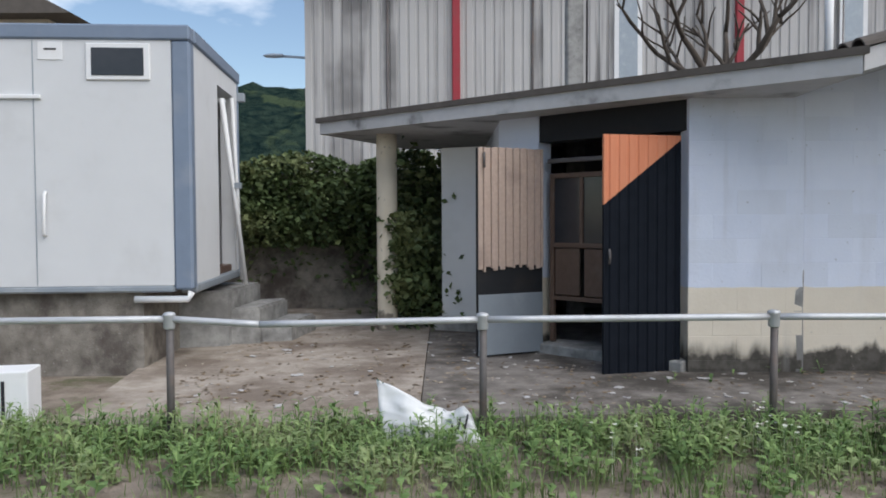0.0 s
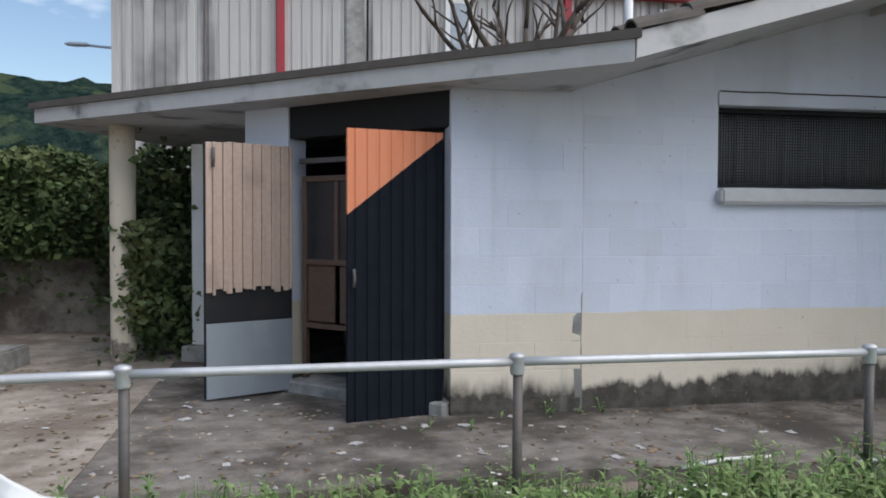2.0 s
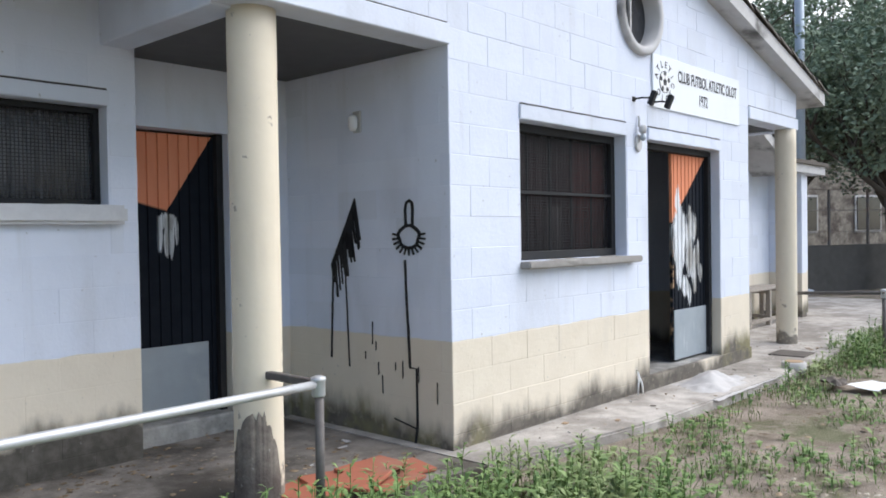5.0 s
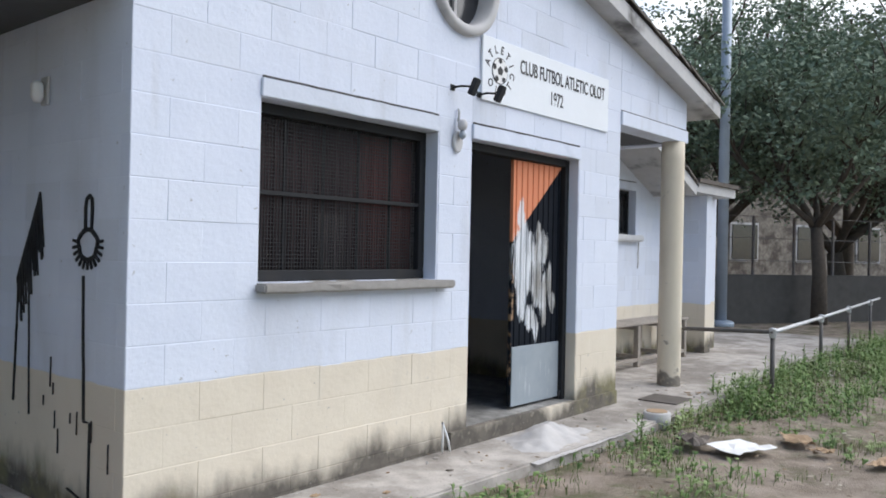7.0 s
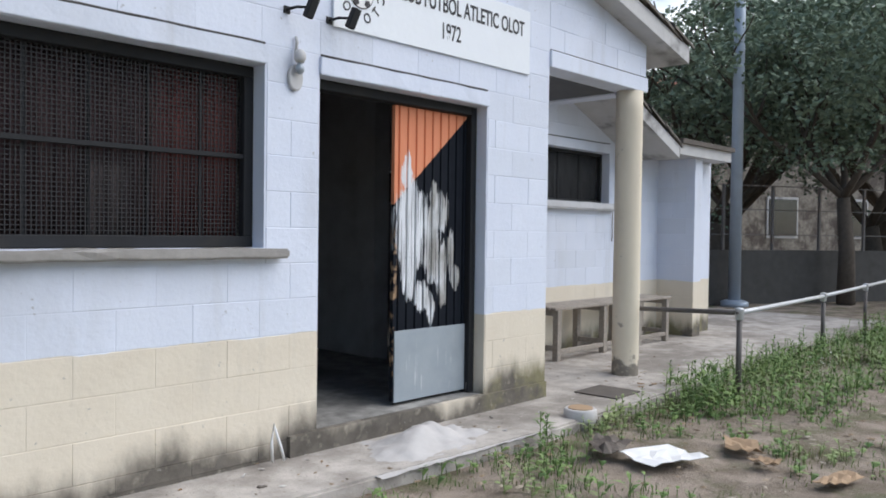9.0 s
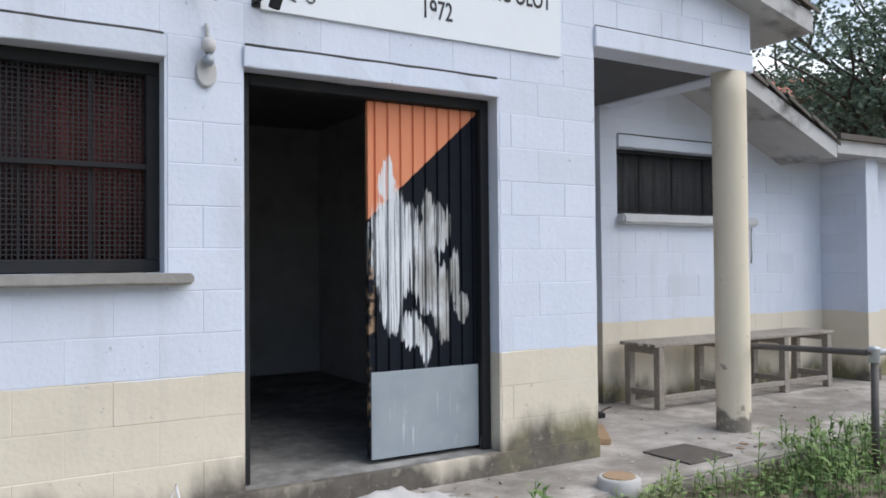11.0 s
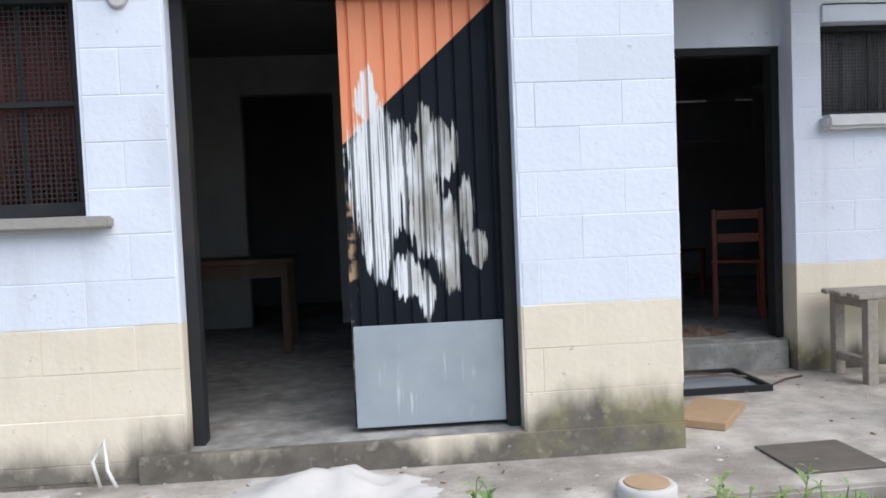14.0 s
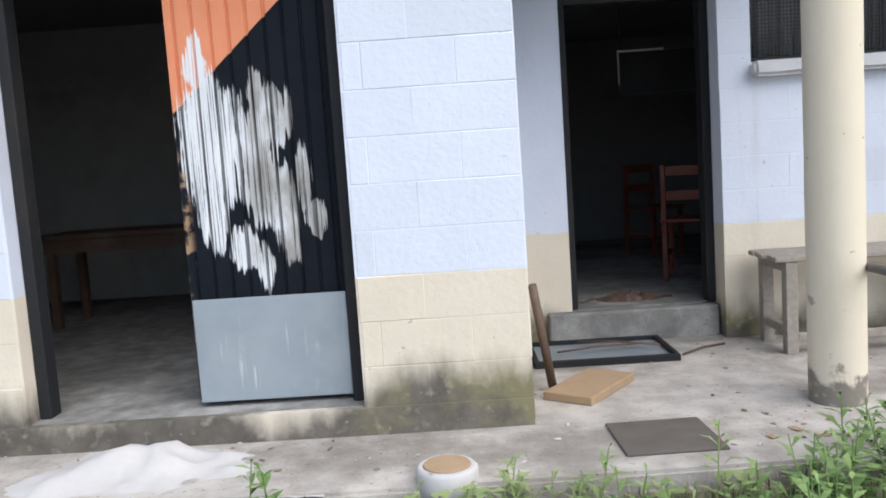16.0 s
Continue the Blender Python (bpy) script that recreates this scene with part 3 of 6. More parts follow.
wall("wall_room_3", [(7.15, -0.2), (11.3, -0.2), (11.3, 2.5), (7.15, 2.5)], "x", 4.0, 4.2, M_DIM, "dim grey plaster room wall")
rb = prism([(8.31, 0.1), (10.38, 0.1), (10.38, 2.27), (11.22, 2.27), (11.22, 0.1), (12.72, 0.1), (12.72, 2.9), (8.31, 2.9)], "y", 9.5, 9.65)
tagged(part("wall_room_back", rb, M_DARK), "dim grey plaster wall with an inner doorway", "wall", kind="structure")
for nm, o in (("floor_hall", [(8.31, YB + 0.02), (12.76, YB + 0.02), (12.76, 11.3), (8.31, 11.3)]), ("floor_east_room", [(12.97, 7.08), (18.0, 7.28), (18.0, 11.3), (12.97, 11.3)]), ("floor_west_room", [(2.7, 7.3), (4.0, 7.2), (4.0, 11.3), (1.7, 11.3), (1.95, 8.1)])):
    top = 0.125 if nm != "floor_west_room" else 0.05
    if nm == "floor_east_room":
        top = 0.2
    tagged(part(nm, prism(o, "z", -0.2, top), M_CONC), "bare dusty concrete floor", "floor", kind="structure")
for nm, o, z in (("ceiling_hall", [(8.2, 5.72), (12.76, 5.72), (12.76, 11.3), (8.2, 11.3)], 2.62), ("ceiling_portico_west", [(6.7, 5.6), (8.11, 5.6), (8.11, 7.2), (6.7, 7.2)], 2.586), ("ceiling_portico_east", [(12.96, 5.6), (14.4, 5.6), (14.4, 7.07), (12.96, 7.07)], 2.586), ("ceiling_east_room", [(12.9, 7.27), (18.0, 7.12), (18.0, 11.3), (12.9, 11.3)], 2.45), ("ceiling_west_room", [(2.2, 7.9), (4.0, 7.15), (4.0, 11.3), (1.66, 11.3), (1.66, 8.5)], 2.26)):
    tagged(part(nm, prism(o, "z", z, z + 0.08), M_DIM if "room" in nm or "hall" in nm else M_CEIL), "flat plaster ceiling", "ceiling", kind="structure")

# beams over the porticos
for nm, b in (("beam_west_front", (MID - 4.0, 8.11, YB - 0.025, YB + 0.2, 2.585, 2.715)), ("beam_east_front", (12.96, 14.47, YB - 0.025, YB + 0.2, 2.585, 2.715)), ("beam_west_side", (6.54, 6.74, YB + 0.2, YA, 2.57, 2.9)), ("beam_east_side", (14.28, 14.47, YB + 0.2, YC, 2.57, 2.9))):
    tagged(part(nm, bbox(*b, bevel=0.006), M_WALL), "pale painted concrete beam over the portico", "beam", kind="structure")

# thin dark strip along the top edge of each front beam
for nm, x0, x1 in (("beam_joint_west", MID - 3.99, 8.10), ("beam_joint_east", 12.97, 14.46)):
    tagged(part(nm, bbox(x0, x1, YB - 0.010, YB + 0.02, 2.7165, 2.728, bevel=0.002), M_LINE), "thin dark strip over the beam", "trim", kind="structure")


# roofs
def roof_plane(name, x0, x1, zf, y0, y1, label):
    """A sloping slab with a painted rake fascia and rows of roof tiles on it."""
    th = 0.15
    ob = tagged(part(name, prism([(x0, zf(x0)), (x1, zf(x1)), (x1, zf(x1) + th), (x0, zf(x0) + th)], "y", y0, y1), M_EAVE), label, "roof", kind="structure")
    length = math.hypot(x1 - x0, zf(x1) - zf(x0))
    ang = math.atan2(zf(x1) - zf(x0), x1 - x0)
    down = zf(x0) > zf(x1)
    rows = int(length / 0.36) + 1
    r = 0.105

    def tile(lift, flip):
        b = bmesh.new()
        for k in range(9):
            a = math.pi * k / 8
            for u, rr in ((0, r), (0.42, r * 0.86)):
                if flip:
                    u = 0.42 - u
                for d in (0, 0.016):
                    b.verts.new((u, (rr - d) * math.cos(a), (rr - d) * math.sin(a) * 0.8 + lift * (1 if u == 0 else 0)))
        b.verts.ensure_lookup_table()
        v = list(b.verts)
        for k in range(8):
            p, q = v[4 * k:4 * k + 4], v[4 * k + 4:4 * k + 8]
            for i, j in ((0, 2), (3, 1), (1, 0), (2, 3)):
                b.faces.new((p[i], p[j], q[j], q[i]))
        b.faces.new((v[0], v[1], v[3], v[2])), b.faces.new((v[-4], v[-3], v[-1], v[-2]))
        bmesh.ops.recalc_face_normals(b, faces=b.faces)
        me = bpy.data.meshes.new("roof_tile")
        b.to_mesh(me)
        b.free()
        me.materials.append(M_ROOF)
        return me

    me = tile(0.02, not down)
    rng = random.Random(len(name))
    verts, faces = [], []
    base = [tuple(v.co) for v in me.vertices]
    fcs = [tuple(p.vertices) for p in me.polygons]
    cols = int((y1 - y0 - 0.1) / 0.21)
    for j in range(cols):
        for i in range(rows):
            u = min(i * 0.36, length - 0.36)
            m = Matrix.Translation((x0, y0 + 0.07 + j * 0.21, zf(x0) + th)) @ Matrix.Rotation(-ang, 4, "Y") @ Matrix.Translation((u, 0, 0.0)) @ pose(0, 0, rng.uniform(-0.006, 0.01), rng.uniform(-3, 3), 0, rng.uniform(-2, 2))
            if j == 0:
                t = new("roof_tile", me)
                t.parent, t.matrix_world = ob, m
            else:
                s = len(verts)
                verts += [tuple(m @ Vector(c)) for c in base]
                faces += [tuple(s + q for q in f) for f in fcs]
    rest = soup("roof_tiles", verts, faces, M_ROOF)
    rest.parent = ob
    rest["kind"] = "stuff"
    return ob


roof_plane("roof_centre_west", MID - 4.4, MID, roof_b, 5.33, 11.6, "weathered tiled roof slope with a painted rake board")
roof_plane("roof_centre_east", MID, MID + 4.4, roof_b, 5.33, 11.6, "weathered tiled roof slope with a painted rake board")
roof_plane("roof_left_wing", 3.76, 6.1, roof_wing, 5.83, 11.6, "dark tiled wing roof over a grey concrete rake")
roof_plane("roof_right_wing", 14.95, 16.7, roof_wing, 6.3, 11.6, "dark tiled wing roof over a grey concrete rake")


def canopy(name, z, outline):
    tagged(part(name, prism(outline, "z", z, z + 0.13), M_EAVE), "flat concrete canopy slab with a stained edge", "canopy", kind="structure")
    mid = Vector((sum(p[0] for p in outline) / len(outline), sum(p[1] for p in outline) / len(outline)))
    o = [tuple(Vector(p) + (Vector(p) - mid).normalized() * 0.05) for p in outline]
    tagged(part(name + "_felt", prism(o, "z", z + 0.13, z + 0.185), M_ROOF), "dark weathered roofing layer on the canopy", "roof", kind="structure")


canopy("canopy_left", 2.25, [(-0.52, 9.57), (3.75, 5.83), (3.75, 11.6), (0.4, 11.6)])
canopy("canopy_right", 2.25, [(16.71, 6.3), (18.15, 6.3), (18.6, 11.6), (16.71, 11.6)])


# ---- openings: windows, sills, doors ----
def mesh_screen(x0, x1, z0, z1, y, step=0.022, r=0.0022):
    """Welded wire mesh, every wire real, joined in one part."""
    verts, faces = [], []

    def bar(a, b, c, d, yy):
        s = len(verts)
        for p in ((a, c), (b, c), (b, d), (a, d)):
            verts.append((p[0], yy, p[1]))
        for p in ((a, c), (b, c), (b, d), (a, d)):
            verts.append((p[0], yy + 2 * r, p[1]))
        faces.extend(tuple(s + k for k in f) for f in ((0, 1, 2, 3), (0, 4, 5, 1), (3, 2, 6, 7), (0, 3, 7, 4), (1, 5, 6, 2)))

    n = int((x1 - x0) / step)
    for k in range(n + 1):
        x = x0 + k * (x1 - x0) / n
        bar(x - r, x + r, z0, z1, y)
    n = int((z1 - z0) / step)
    for k in range(n + 1):
        z = z0 + k * (z1 - z0) / n
        bar(x0, x1, z - r, z + r, y + 0.003)
    return soup("wire_mesh", verts, faces, M_MESH)


def window(name, x0, x1, z0, z1, y, frame_w, rows, posts, backing, label):
    r = tagged(root(name), label, "window", kind="structure")
    yf = y + 0.125
    f = frame_w
    for a in ((x0, x1, z0, z0 + f), (x0, x1, z1 - f, z1), (x0, x0 + f, z0 + f, z1 - f), (x1 - f, x1, z0 + f, z1 - f)):
        part("window_frame", bbox(a[0], a[1], yf - 0.02, yf + 0.03, a[2], a[3], bevel=0.004), M_BLACK, r)
    for k in range(1, rows):
        z = z0 + (z1 - z0) * k / rows
        part("crossbar", bbox(x0 + f, x1 - f, yf - 0.012, yf + 0.012, z - 0.012, z + 0.012), M_BLACK, r)
    for k in range(1, posts):
        x = x0 + (x1 - x0) * k / posts
        part("mullion", bbox(x - 0.007, x + 0.007, yf + 0.028, yf + 0.042, z0 + f, z1 - f), M_BLACK, r)
    s = mesh_screen(x0 + f, x1 - f, z0 + f, z1 - f, yf + 0.02)
    s.parent = r
    # folded curtain or slatted blind close behind the mesh
    bm = bmesh.new()
    n = 120
    rows_ = []
    for k in range(n + 1):
        x = x0 + f + (x1 - x0 - 2 * f) * k / n
        d = yf + 0.075 + 0.018 * math.sin(k * 0.62) + 0.008 * math.sin(k * 1.7 + 1)
        rows_.append([bm.verts.new((x, d, z)) for z in (z0 + f, z1 - f)] + [bm.verts.new((x, d + 0.006, z)) for z in (z1 - f, z0 + f)])
    for u, v in zip(rows_, rows_[1:]):
        for k in range(4):
            bm.faces.new((u[k], v[k], v[(k + 1) % 4], u[(k + 1) % 4])).smooth = True
    part("curtain", bm, backing, r)
    return r


window("window_1", 4.90, 6.575, 1.60, 2.20, YA, 0.035, 1, 1, M_DIM, "low wide barred window with black mesh")
window("window_2", 8.856, 10.335, 1.19, 2.185, YB, 0.06, 2, 5, M_CURTAIN, "large black-barred mesh window with dark red curtain")
window("window_3", 14.46, 16.155, 1.648, 2.238, YC, 0.035, 1, 4, M_CLOTH, "low wide barred window with black mesh")


def trim(name, b, mat, label, bevel=0.012, wob=0.0):
    bm = bbox(*b, bevel=0)
    if wob:
        bmesh.ops.subdivide_edges(bm, edges=[e for e in bm.edges if abs(e.verts[0].co.x - e.verts[1].co.x) > 0.3], cuts=14)
        for v in bm.verts:
            v.co += Vector((0, 1, 1)) * wob * noise.noise(v.co * 7)
    es = [e for e in bm.edges if e.calc_face_angle(0) > 0.8]
    bmesh.ops.bevel(bm, geom=es, offset=bevel, segments=2, affect="EDGES")
    tagged(part(name, bm, mat), label, "trim", kind="structure")


trim("lintel_1", (4.895, 6.585, YA - 0.020, YA + 0.1, 2.203, 2.295), M_WALL, "painted concrete window lintel", 0.004, 0.006)
trim("lintel_2", (8.85, 10.342, YB - 0.020, YB + 0.1, 2.188, 2.293), M_WALL, "painted concrete window lintel", 0.004, 0.006)
trim("lintel_3", (14.465, 16.165, YC - 0.020, YC + 0.1, 2.241, 2.345), M_WALL, "painted concrete window lintel", 0.004, 0.006)
trim("lintel_4", (10.705, 12.222, YB - 0.020, YB + 0.1, 2.188, 2.291), M_WALL, "painted concrete door lintel with a chipped edge", 0.004, 0.01)
# thin dark strip along the top edge of each lintel
for nm, x0, x1, y, z in (("lintel_joint_1", 4.895, 6.585, YA, 2.297), ("lintel_joint_2", 8.85, 10.342, YB, 2.296), ("lintel_joint_3", 14.465, 16.165, YC, 2.347), ("lintel_joint_4", 10.705, 12.222, YB, 2.295)):
    trim(nm, (x0 + 0.01, x1 - 0.01, y - 0.0085, y + 0.02, z, z + 0.012), M_LINE, "thin dark strip over the lintel", 0.002, 0.005)
trim("sill_1", (4.89, 6.66, YA - 0.085, YA + 0.12, 1.48, 1.597), M_SILL, "thick white-painted window sill", 0.02, 0.008)
trim("sill_2", (8.84, 10.45, YB - 0.09, YB + 0.12, 1.132, 1.186), M_SILL2, "bare grey stone window sill", 0.01, 0.008)
trim("sill_3", (14.45, 16.235, YC - 0.10, YC + 0.12, 1.555, 1.645), M_SILL, "white-painted window sill", 0.02, 0.006)

# round window ring
bm = bmesh.new()
rings = []
for k in range(40):
    a = 2 * math.pi * k / 40
    rings.append([bm.verts.new((10.59 + q * math.cos(a), YB + d, 3.27 + q * math.sin(a))) for q, d in ((0.372, 0.0), (0.372, -0.035), (0.355, -0.05), (0.315, -0.05), (0.298, -0.035), (0.298, 0.12))])
for u, v in zip(rings, rings[1:] + rings[:1]):
    for k in range(5):
        bm.faces.new((u[k], u[k + 1], v[k + 1], v[k])).smooth = True
bmesh.ops.recalc_face_normals(bm, faces=bm.faces)
rw = tagged(root("window_4"), "round window with a white concrete ring", "window", kind="structure")
part("ring", bm, M_EAVE, rw)
part("pane", turned(lathe([(0.30, 0), (0.30, 0.008)], 32), pose(10.59, YB + 0.11, 3.27, 90)), M_GLASS, rw)
part("glazing_bar", bbox(10.575, 10.605, YB + 0.08, YB + 0.1, 2.97, 3.57), M_EAVE, rw)


def ribbed(w, h, pitch=0.08, deep=0.012, thick=0.03, flute=0.018):
    """A steel sheet with narrow vertical grooves, from x 0 to w and z 0 to h, its face towards -y."""
    bm = bmesh.new()
    prof = [(0.0, 0.0)]
    x = pitch / 2
    while x < w - pitch / 3:
        prof += [(x - flute / 2, 0.0), (x - flute / 4, deep), (x + flute / 4, deep), (x + flute / 2, 0.0)]
        x += pitch
    prof.append((w, 0.0))
    out = prof + [(w, thick), (0, thick)]
    return prism(out, "z", 0, h)


# main entrance: dark frame, one steel leaf shut, the other half open space
door = tagged(root("door_1"), "steel double door, one leaf missing, splashed with white paint", "door", kind="structure")
for b in ((10.712, 10.765, 0.125, 2.185), (12.155, 12.213, 0.125, 2.185)):
    part("door_post", bbox(b[0], b[1], YB + 0.09, YB + 0.19, b[2], b[3], bevel=0.005), M_BLACK, door)
part("door_head", bbox(10.765, 12.155, YB + 0.09, YB + 0.19, 2.125, 2.185, bevel=0.005), M_BLACK, door)
LEAF = door_paint("painted_entrance_leaf", 0.71, 1.97, 1.95, 1.31, [
    (0.115, 1.53, 0.05, 0.12), (0.165, 1.17, 0.155, 0.28), (0.14, 0.84, 0.06, 0.16), (0.375, 1.38, 0.035, 0.12),
    (0.43, 1.27, 0.09, 0.14), (0.37, 1.05, 0.08, 0.26), (0.47, 0.83, 0.055, 0.22), (0.555, 1.0, 0.035, 0.16),
    (0.60, 0.80, 0.05, 0.085), (0.265, 0.69, 0.06, 0.11), (0.36, 0.60, 0.035, 0.12)])
leaf = part("leaf", ribbed(0.71, 1.965), LEAF, door, "ribbed black steel leaf, orange corner, white paint run")
leaf.matrix_world = pose(11.443, 5.658, 0.155)
part("kick_plate", bbox(11.45, 12.15, 5.646, 5.656, 0.15, 0.625, bevel=0.002), M_KICK, leaf, "galvanised kick plate").matrix_world = Matrix()
bm = tube([(12.165, 5.64, 0.13), (12.165, 5.63, 0.2)], 0.012)
part("hinge", bm, M_POST, door)
tagged(part("threshold", prism([(10.50, 5.487), (12.30, 5.487), (12.96, 5.50), (12.96, 5.60), (10.5, 5.60)], "z", -0.1, 0.122), M_WALL), "mossy concrete door threshold", "threshold", kind="structure")

# portico doors
d2 = tagged(root("door_2"), "closed black steel door with an orange corner", "door", kind="structure")
P2 = door_paint("painted_portico_leaf", 0.72, 1.98, 2.0, 0.92, [(0.35, 1.37, 0.07, 0.06), (0.29, 1.27, 0.018, 0.12), (0.34, 1.25, 0.018, 0.13), (0.38, 1.25, 0.02, 0.13), (0.42, 1.28, 0.013, 0.10)], 1.47)
l2 = part("leaf", ribbed(0.72, 1.98), P2, d2)
l2.matrix_world = pose(6.815, 7.32, 0.14)
part("kick_plate", bbox(6.82, 7.46, 7.306, 7.318, 0.15, 0.64, bevel=0.002), M_GALV, l2, "grey galvanised kick plate").matrix_world = Matrix()
part("door_post", bbox(7.535, 7.583, 7.27, 7.37, 0.13, 2.138), M_BLACK, d2)
tagged(part("threshold_west", bbox(6.80, 7.60, 7.15, 7.42, -0.1, 0.13, bevel=0.01), M_CONC), "worn concrete door step", "threshold", kind="structure")
d3 = tagged(root("door_3"), "black door frame of an open doorway", "door", kind="structure")
for b in ((13.362, 13.40), (14.215, 14.268)):
    part("door_post", bbox(b[0], b[1], 7.09, 7.2, 0.2, 2.128, bevel=0.004), M_BLACK, d3)
part("door_head", bbox(13.40, 14.215, 7.09, 7.2, 2.08, 2.128, bevel=0.004), M_BLACK, d3)
tagged(part("threshold_east", bbox(13.2, 14.26, 7.0, 7.09, -0.1, 0.195, bevel=0.012), M_CONC), "worn concrete door step", "threshold", kind="structure")

# chamfered corner: store door with two leaves and an inner wooden door
d4 = tagged(root("door_4"), "open pair of steel store doors, planked and painted", "door", kind="structure")
P4 = door_paint("painted_store_leaf", 0.685, 1.95, 1.93, 1.40, None)
rl = part("leaf", ribbed(0.69, 1.97, 0.085, 0.009, 0.03, 0.03), P4, d4, "ribbed black steel leaf with an orange corner")
ang_r = math.degrees(math.atan2(7.0 - 6.835, 2.875 - 2.19))
rl.matrix_world = pose(2.19, 6.835, -0.015, 0, 0, ang_r)
part("leaf_handle", tube([(0.035, -0.03, 0.92), (0.035, -0.045, 0.98), (0.035, -0.03, 1.04)], 0.01), M_POST, rl).matrix_world = rl.matrix_world
ang_l = math.degrees(math.atan2(7.94 - 7.635, 1.83 - 1.2))
lm = pose(1.2, 7.635, 0.02, 0, 0, ang_l)
ll = part("leaf", bbox(0, 0.70, 0.0, 0.035, 0, 1.9, bevel=0.003), M_BLACK, d4, "black steel leaf clad in raw planks")
ll.matrix_world = lm
rng = random.Random(4)
u = 0.002
while u < 0.69:
    for w, proud in ((rng.uniform(0.046, 0.06), 0.016), (rng.uniform(0.02, 0.028), 0.030)):
        e = min(u + w, 0.698)
        if e - u > 0.012:
            low = 0.80 + rng.uniform(-0.035, 0.03)
            bm = bbox(u + 0.001, e - 0.001, -proud - 0.002, -0.002, low, 1.90 + rng.uniform(0, 0.012), bevel=0.004)
            part("plank", bm, M_PLANK, ll).matrix_world = lm
        u = e
    if u > 0.69:
        break
part("kick_plate", bbox(0.005, 0.695, -0.012, -0.002, 0.0, 0.56, bevel=0.002), M_GALV, ll).matrix_world = lm
part("bolt", tube([(0.05, -0.04, 1.72), (0.05, -0.04, 1.86)], 0.012), M_POST, ll).matrix_world = lm
inner = tagged(root("door_5"), "brown wooden inner door with two dark glass panes", "door", kind="structure")
im = pose(1.905, 8.005, 0.1, 0, 0, dia_turn)
for b in ((0, 0.045, 0, 1.6), (0.68, 0.725, 0, 1.6), (0.045, 0.68, 1.555, 1.6), (0.045, 0.68, 0.9, 0.945), (0.045, 0.68, 0.40, 0.44), (0.34, 0.375, 0.945, 1.555)):
    part("door_frame", bbox(b[0], b[1], 0.0, 0.045, b[2], b[3], bevel=0.004), M_BROWN, inner).matrix_world = im
for a, b in ((0.045, 0.34), (0.375, 0.68)):
    part("pane", bbox(a, b, 0.02, 0.026, 0.945, 1.555), M_GLASS, inner).matrix_world = im
    part("panel", bbox(a + 0.01, b - 0.005, 0.01, 0.03, 0.45, 0.895, bevel=0.008), M_BROWN, inner).matrix_world = im
part("top_rail", bbox(-0.02, 0.74, -0.01, 0.04, 1.70, 1.74, bevel=0.004), M_POST, inner).matrix_world = im
tagged(part("threshold_store", turned(bbox(-0.02, 1.5, -0.08, 0.3, -0.1, 0.09, bevel=0.012), pose(1.83, 8.0, 0, 0, 0, dia_turn)), M_CONC), "pale worn concrete door step", "threshold", kind="structure")
wp = thing("leaning_door", turned(bbox(0, 0.60, 0, 0.04, 0.15, 2.09, bevel=0.004), pose(0.87, 9.62, 0, 0, 0, -24)), M_WHITE, "scuffed plain white door standing by the corner", "door")
tagged(part("step_corner", turned(bbox(-0.05, 0.60, -0.12, 0.2, -0.05, 0.149, bevel=0.01), pose(0.87, 9.62, 0, 0, 0, -24)), M_CONC), "low concrete step under the white door", "step", kind="structure")
# added black panel, stands in for the shade in the opening above the leaves
tagged(part("wall_store_head", turned(bbox(0, 1.54, 0.02, 0.2, 2.0, 2.26), pose(1.8, 8.03, 0, 0, 0, dia_turn)), M_BLACK), "black panel for the dark gap over the store doors", "wall", kind="structure")

# columns
for nm, x, y in (("column_west", 6.79, 5.73), ("column_east", 14.325, 5.60), ("column_canopy", 0.24, 9.62)):
    r = {"column_west": 0.13, "column_east": 0.121, "column_canopy": 0.118}[nm]
    top = 2.585 if nm != "column_canopy" else 2.25
    bm = lathe([(r * 1.03, -0.05)] + [(r * (1 + 0.012 * noise.noise((k, x, 0))), top * k / 14) for k in range(15)], 28, (x, y, 0))
    tagged(part(nm, bm, M_COL), "round cream-painted concrete column, worn at the foot", "column", kind="structure")


def column_dirt(x, y, r, h, a0, a1, seed):
    """A patch of dark bare mortar on the foot of a column, proud by a few millimetres."""
    bm = bmesh.new()
    n = 26
    cols = []
    for k in range(n + 1):
        a = a0 + (a1 - a0) * k / n
        top = h * (0.25 + 0.75 * max(0.0, math.sin(math.pi * k / n)) ** 0.5) * (0.85 + 0.25 * noise.noise((k * 0.7, seed, 0)))
        cols.append([bm.verts.new((x + q * math.cos(a), y + q * math.sin(a), z)) for q, z in ((r + 0.006, 0), (r + 0.006, top), (r - 0.004, top + 0.008))])
    for u, v in zip(cols, cols[1:]):
        for k in range(2):
            bm.faces.new((u[k], v[k], v[k + 1], u[k + 1])).smooth = True
    return bm


tagged(part("column_stain_west", column_dirt(6.79, 5.73, 0.134, 0.55, radians(165), radians(285), 1), M_BASE), "dark bare mortar on the column foot", "stain", kind="structure")
# bare mortar scar on the left wing
bm = prism([(3.765, 0.40), (3.79, 0.30), (3.80, 0.10), (3.79, -0.05), (3.853, -0.05), (3.853, 0.20), (3.846, 0.50), (3.852, 0.84), (3.835, 0.80), (3.825, 0.71), (3.785, 0.67), (3.775, 0.55)], "y", YA - 0.037, YA - 0.002)
tagged(part("wall_scar", bm, M_CONC), "scar of bare grey mortar on the wall", "stain", kind="structure")
